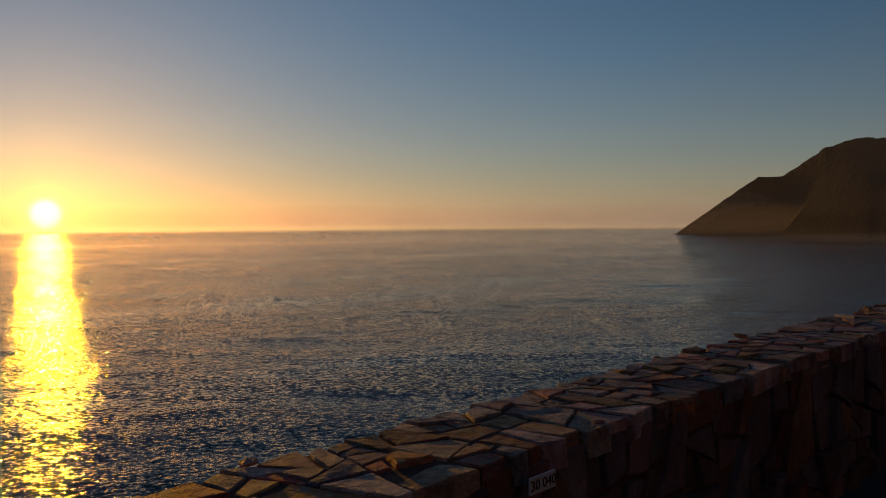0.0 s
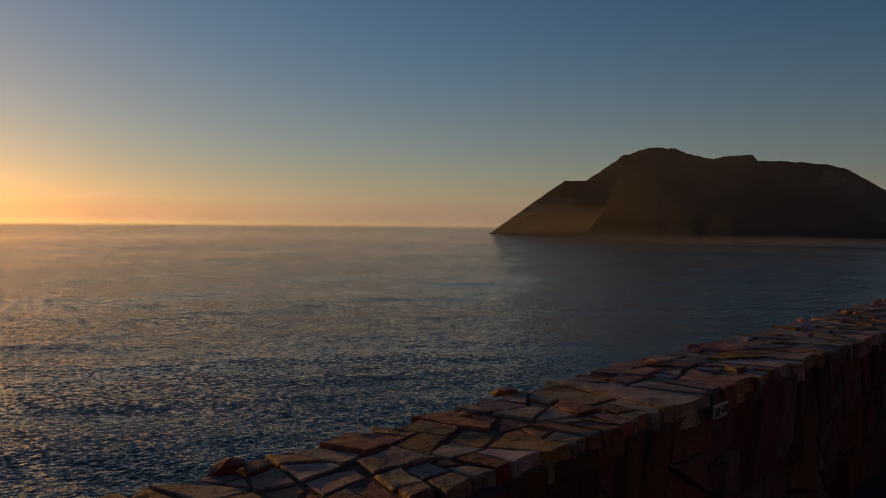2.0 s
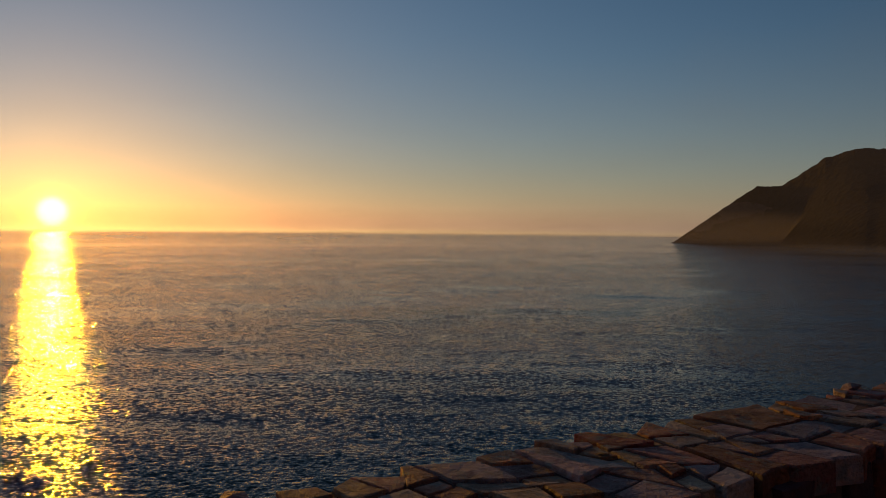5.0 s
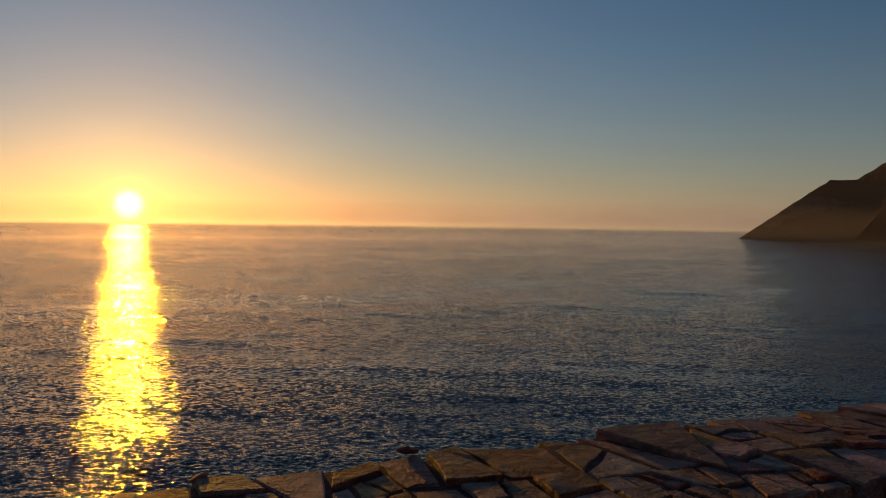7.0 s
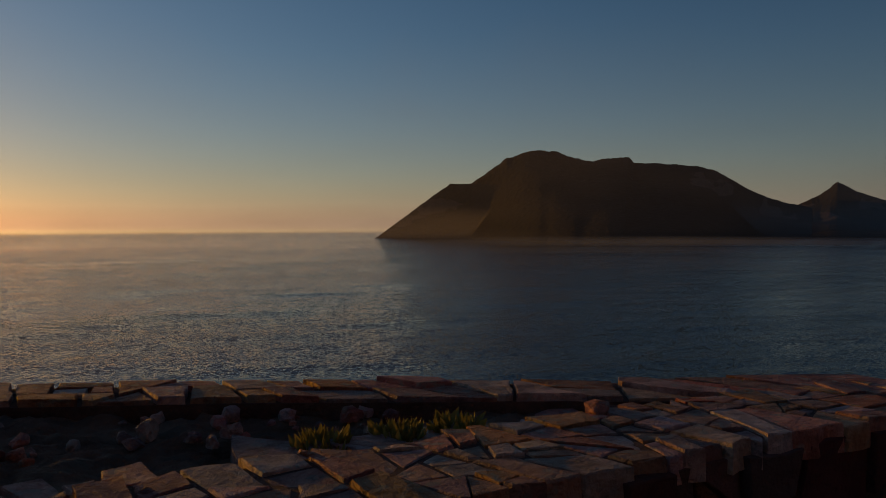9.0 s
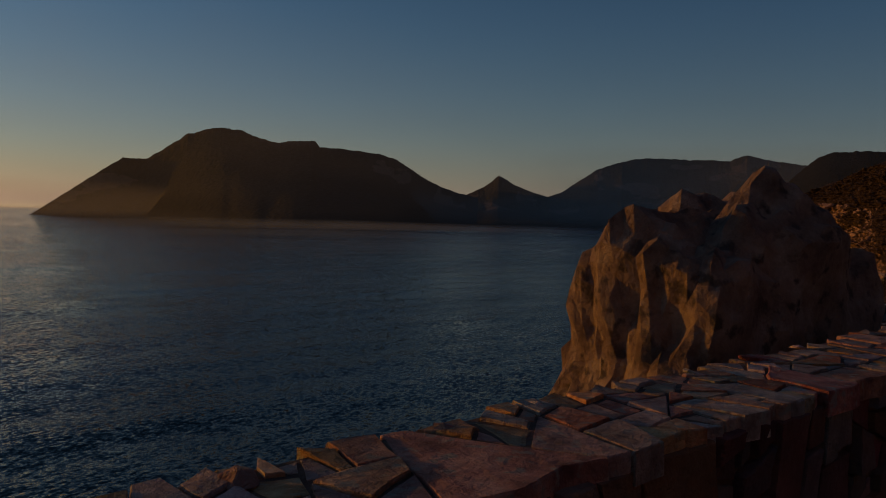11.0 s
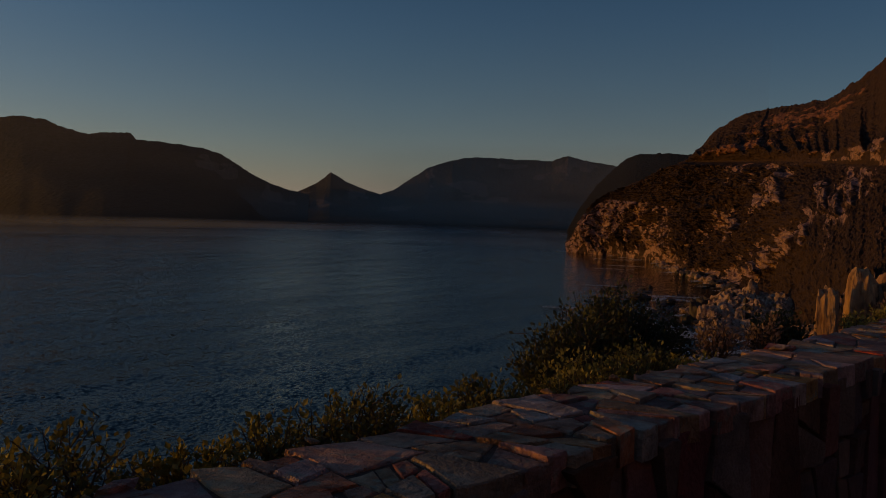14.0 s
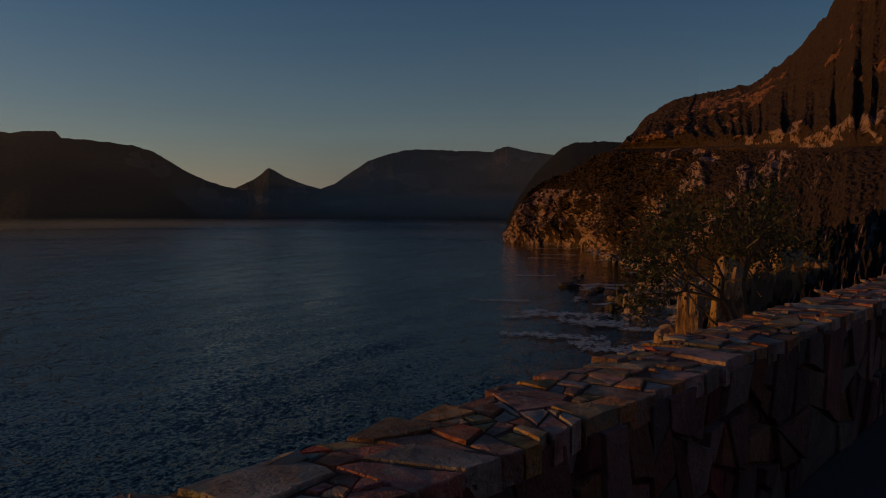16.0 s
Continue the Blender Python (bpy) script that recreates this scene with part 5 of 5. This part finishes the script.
for k in range(64):
    rs_ = random.Random(900 + k)
    s = rs_.uniform(76.0, 81.2)
    lat = float(table(s, OUTER)) + rs_.uniform(0.12, 1.0) * min(1.0, max(0.15, float(edge(np.array(s)) - table(s, OUTER)) - 0.3))
    tuft("ground_plant", "low green plant creeping over the dirt", s, lat, TOP - 0.05, rs_.uniform(0.05, 0.15), rs_.uniform(0.022, 0.045), 260, LEAF_OLIVE if k % 3 else LEAF_DARK, 400 + k, group="ground plants")
for k in range(11):
    rs_ = random.Random(950 + k)
    s = 78.3 + 0.11 * k
    tuft("ground_plant", "low yellow-green succulent at the edge of the paving", s, float(table(s, OUTER)) + 0.12 + 0.12 * rs_.random(), TOP - 0.05, 0.09, 0.05, 240, LEAF_YELLOW, 430 + k, group="ground plants")
for k, s in enumerate((82.5, 82.75, 82.95, 84.1, 84.3)):
    tuft("ground_plant", "pale yellow-green plant beside the paving", s, float(table(s, OUTER)) + 0.16, TOP - 0.05, 0.08, 0.07, 120, LEAF_YELLOW, 450 + k, group="ground plants")
tuft("grass_tuft", "dry orange grass tuft on the dirt", 77.9, 3.05, TOP - 0.06, 0.07, 0.10, 220, LEAF_DRY, 470, "grass", width=0.05)

# over the parapet's edge, further on
shrub("shrub", "small dark plant behind the parapet", 106.9, 1.98, TOP - 0.3, 0.3, 0.15, 0.30, 40, 500, 0.03, LEAF_DARK, 331, 0.3)
shrub("wispy_shrub", "tall wispy dry shrub with reddish stems behind the parapet", 111.95, 2.25, TOP - 0.42, 0.72, 0.36, 0.62, 300, 15000, 0.014, LEAF_DRY, 340, 0.24, bare_tips=0.25)
shrub("wispy_shrub", "tall wispy dry shrub with reddish stems behind the parapet", 111.6, 2.35, TOP - 0.45, 0.5, 0.32, 0.56, 170, 9000, 0.014, LEAF_DRY, 341, 0.24, bare_tips=0.2)
shrub("shrub", "low yellow-green succulent on the parapet's edge", 113.42, 1.86, TOP - 0.13, 0.13, 0.1, 0.14, 40, 700, 0.03, LEAF_YELLOW, 345, 0.35)
for k in range(24):
    rs_ = random.Random(600 + k)
    s = 121.4 + k * 0.29 + rs_.uniform(-0.08, 0.08)
    grow = min(1.0, 0.35 + 0.75 * (s - 121.4) / 4)
    lat = float(table(s, OUTER)) + 0.10 + 0.14 * grow * rs_.random()
    mat = (LEAF_YELLOW, LEAF_OLIVE, LEAF_OLIVE, LEAF_DRY)[k % 4] if s < 125.2 else (LEAF_OLIVE, LEAF_OLIVE, LEAF_YELLOW)[k % 3]
    shrub("creeping_plant", "low plant creeping over the outer edge of the parapet", s, lat, TOP - 0.14, 0.24, 0.17, 0.115 + 0.16 * grow * grow * rs_.random(), 44, 900, 0.022, mat, 610 + k, 0.34, "plant", group="edge plants")
shrub("round_bush", "large dense dark green bush behind the parapet", 129.1, 2.85, TOP - 0.62, 0.66, 0.5, 0.70, 260, 11000, 0.034, LEAF_DARK, 350, 0.3)
shrub("round_bush", "large dense dark green bush behind the parapet", 128.5, 2.75, TOP - 0.66, 0.5, 0.45, 0.62, 220, 8000, 0.034, LEAF_DARK, 351, 0.3)
shrub("round_bush", "dense dark green bush behind the parapet", 130.0, 2.1, TOP - 0.3, 0.23, 0.22, 0.32, 90, 2200, 0.03, LEAF_DARK, 352, 0.3)
for k, (s, lat, h, mat) in enumerate(((128.7, 1.95, 0.22, LEAF_DRY), (129.2, 1.9, 0.2, LEAF_DRY), (130.35, 1.68, 0.17, LEAF_YELLOW), (130.55, 1.75, 0.14, LEAF_DARK), (130.95, 1.68, 0.16, LEAF_YELLOW), (131.15, 1.7, 0.15, LEAF_YELLOW),
                                     (131.5, 1.75, 0.22, LEAF_DRY), (131.8, 1.8, 0.24, LEAF_DRY), (132.3, 1.75, 0.16, LEAF_YELLOW), (132.7, 1.75, 0.13, LEAF_YELLOW))):
    shrub("creeping_plant", "small plant on the outer edge of the parapet", s, lat, TOP - 0.13, 0.2, 0.13, h, 30, 380, 0.028, mat, 640 + k, 0.3, "plant", group="edge plants")


def small_tree():
    """A wind-bent leafy tree below the road, seen over the parapet."""
    rs = random.Random(77)
    top = new("coastal_tree")
    wood, crown = Tangle(), Tangle()
    tips = []

    def grow(p, d, length, r, level):
        q = p + d * length
        mid = p.lerp(q, 0.5) + Vector((rs.gauss(0, 1), rs.gauss(0, 1), rs.gauss(0, 1))) * length * 0.07
        wood.twig(p, mid, r, r * 0.85)
        wood.twig(mid, q, r * 0.85, r * 0.65)
        if level == 0:
            tips.append((q, d))
            return
        for k in range(rs.choice((2, 3, 3))):
            nd = (d + Vector((rs.gauss(0, 0.55), rs.gauss(0, 0.55), rs.gauss(0.05, 0.4)))).normalized()
            grow(q, nd, length * rs.uniform(0.6, 0.82), r * 0.6, level - 1)
        if level < 3:
            tips.append((q, d))

    for d in ((0.2, 0.1, 1.0), (-0.65, 0.15, 0.7), (0.75, -0.1, 0.75), (0.1, 0.5, 0.8)):
        grow(Vector((0, 0, 0)), Vector(d).normalized(), 0.8, 0.045, 4)
    for q, d in tips:
        for k in range(15):
            o = Vector((rs.gauss(0, 1), rs.gauss(0, 1), rs.gauss(0, 1))) * 0.14
            crown.leaf(q + o, (d + Vector((rs.gauss(0, 1), rs.gauss(0, 1), rs.gauss(0, 1)))).normalized(), rs.uniform(0.05, 0.10), 0.24, rs)
    from_arrays("trunk", wood.tv, wood.tf, TWIG, top)
    from_arrays("crown", crown.lv, crown.lf, LEAF_DARK, top)
    # dead branch reaching over the water
    dead = Tangle()
    p = Vector((-0.1, 0.1, 0.1))
    for k in range(7):
        q = p + Vector((-0.17, 0.02, 0.10)) + Vector((rs.gauss(0, 0.03), rs.gauss(0, 0.03), rs.gauss(0, 0.03)))
        dead.twig(p, q, 0.022 - 0.0025 * k, 0.0195 - 0.0025 * k)
        for j in range(2):
            dead.twig(q, q + Vector((rs.gauss(-0.05, 0.12), rs.gauss(0, 0.1), rs.uniform(0.05, 0.22))), 0.007, 0.002)
        p = q
    from_arrays("dead_branch", dead.tv, dead.tf, TWIG, top)
    tagged(top, "wind-bent leafy tree with a bare dead branch behind the parapet", "tree")
    top.matrix_basis = pose(141.2, 37.75, EYE - 1.9, 0, 0, -12)
    return top


small_tree()

# ---------------------------------------------------------------- number plates on the parapet
def number_plate(s, drop, text, label, w=0.118, h=0.05):
    top = new("number_plate")
    board = part("board", box_bm(-w / 2, -0.004, -h / 2, w / 2, 0.004, h / 2, 0.0015), WHITE, top)
    cu = bpy.data.curves.new("digits", "FONT")
    cu.body, cu.size, cu.align_x, cu.align_y, cu.extrude = text, h * 0.84, "CENTER", "CENTER", 0.0006
    tmp = new("digits_line", cu)
    me = bpy.data.meshes.new_from_object(tmp)
    bpy.data.objects.remove(tmp)
    me.materials.clear()
    me.materials.append(LETTER)
    ob = new("digits", me)
    ob.parent = top
    ob.matrix_basis = pose(0, -0.0052, 0, 90, 0, 0)
    tagged(ob, "dark painted digits")
    tagged(top, label, "plate", "number plates")
    X, Y = plan(s, float(table(s, INNER)) - 0.05)
    hd = math.degrees(float(np.interp(s, LS, LH)))
    top.matrix_basis = pose(float(X), float(Y), TOP - drop, 0, 0, 90 - hd)


number_plate(1.71, 0.085, "30 040", "small white chainage plate with dark digits on the wall")
number_plate(21.75, 0.035, "30 400", "small white chainage plate with dark digits on the wall")
number_plate(121.66, 0.033, "30510", "small white chainage plate with dark digits on the wall")
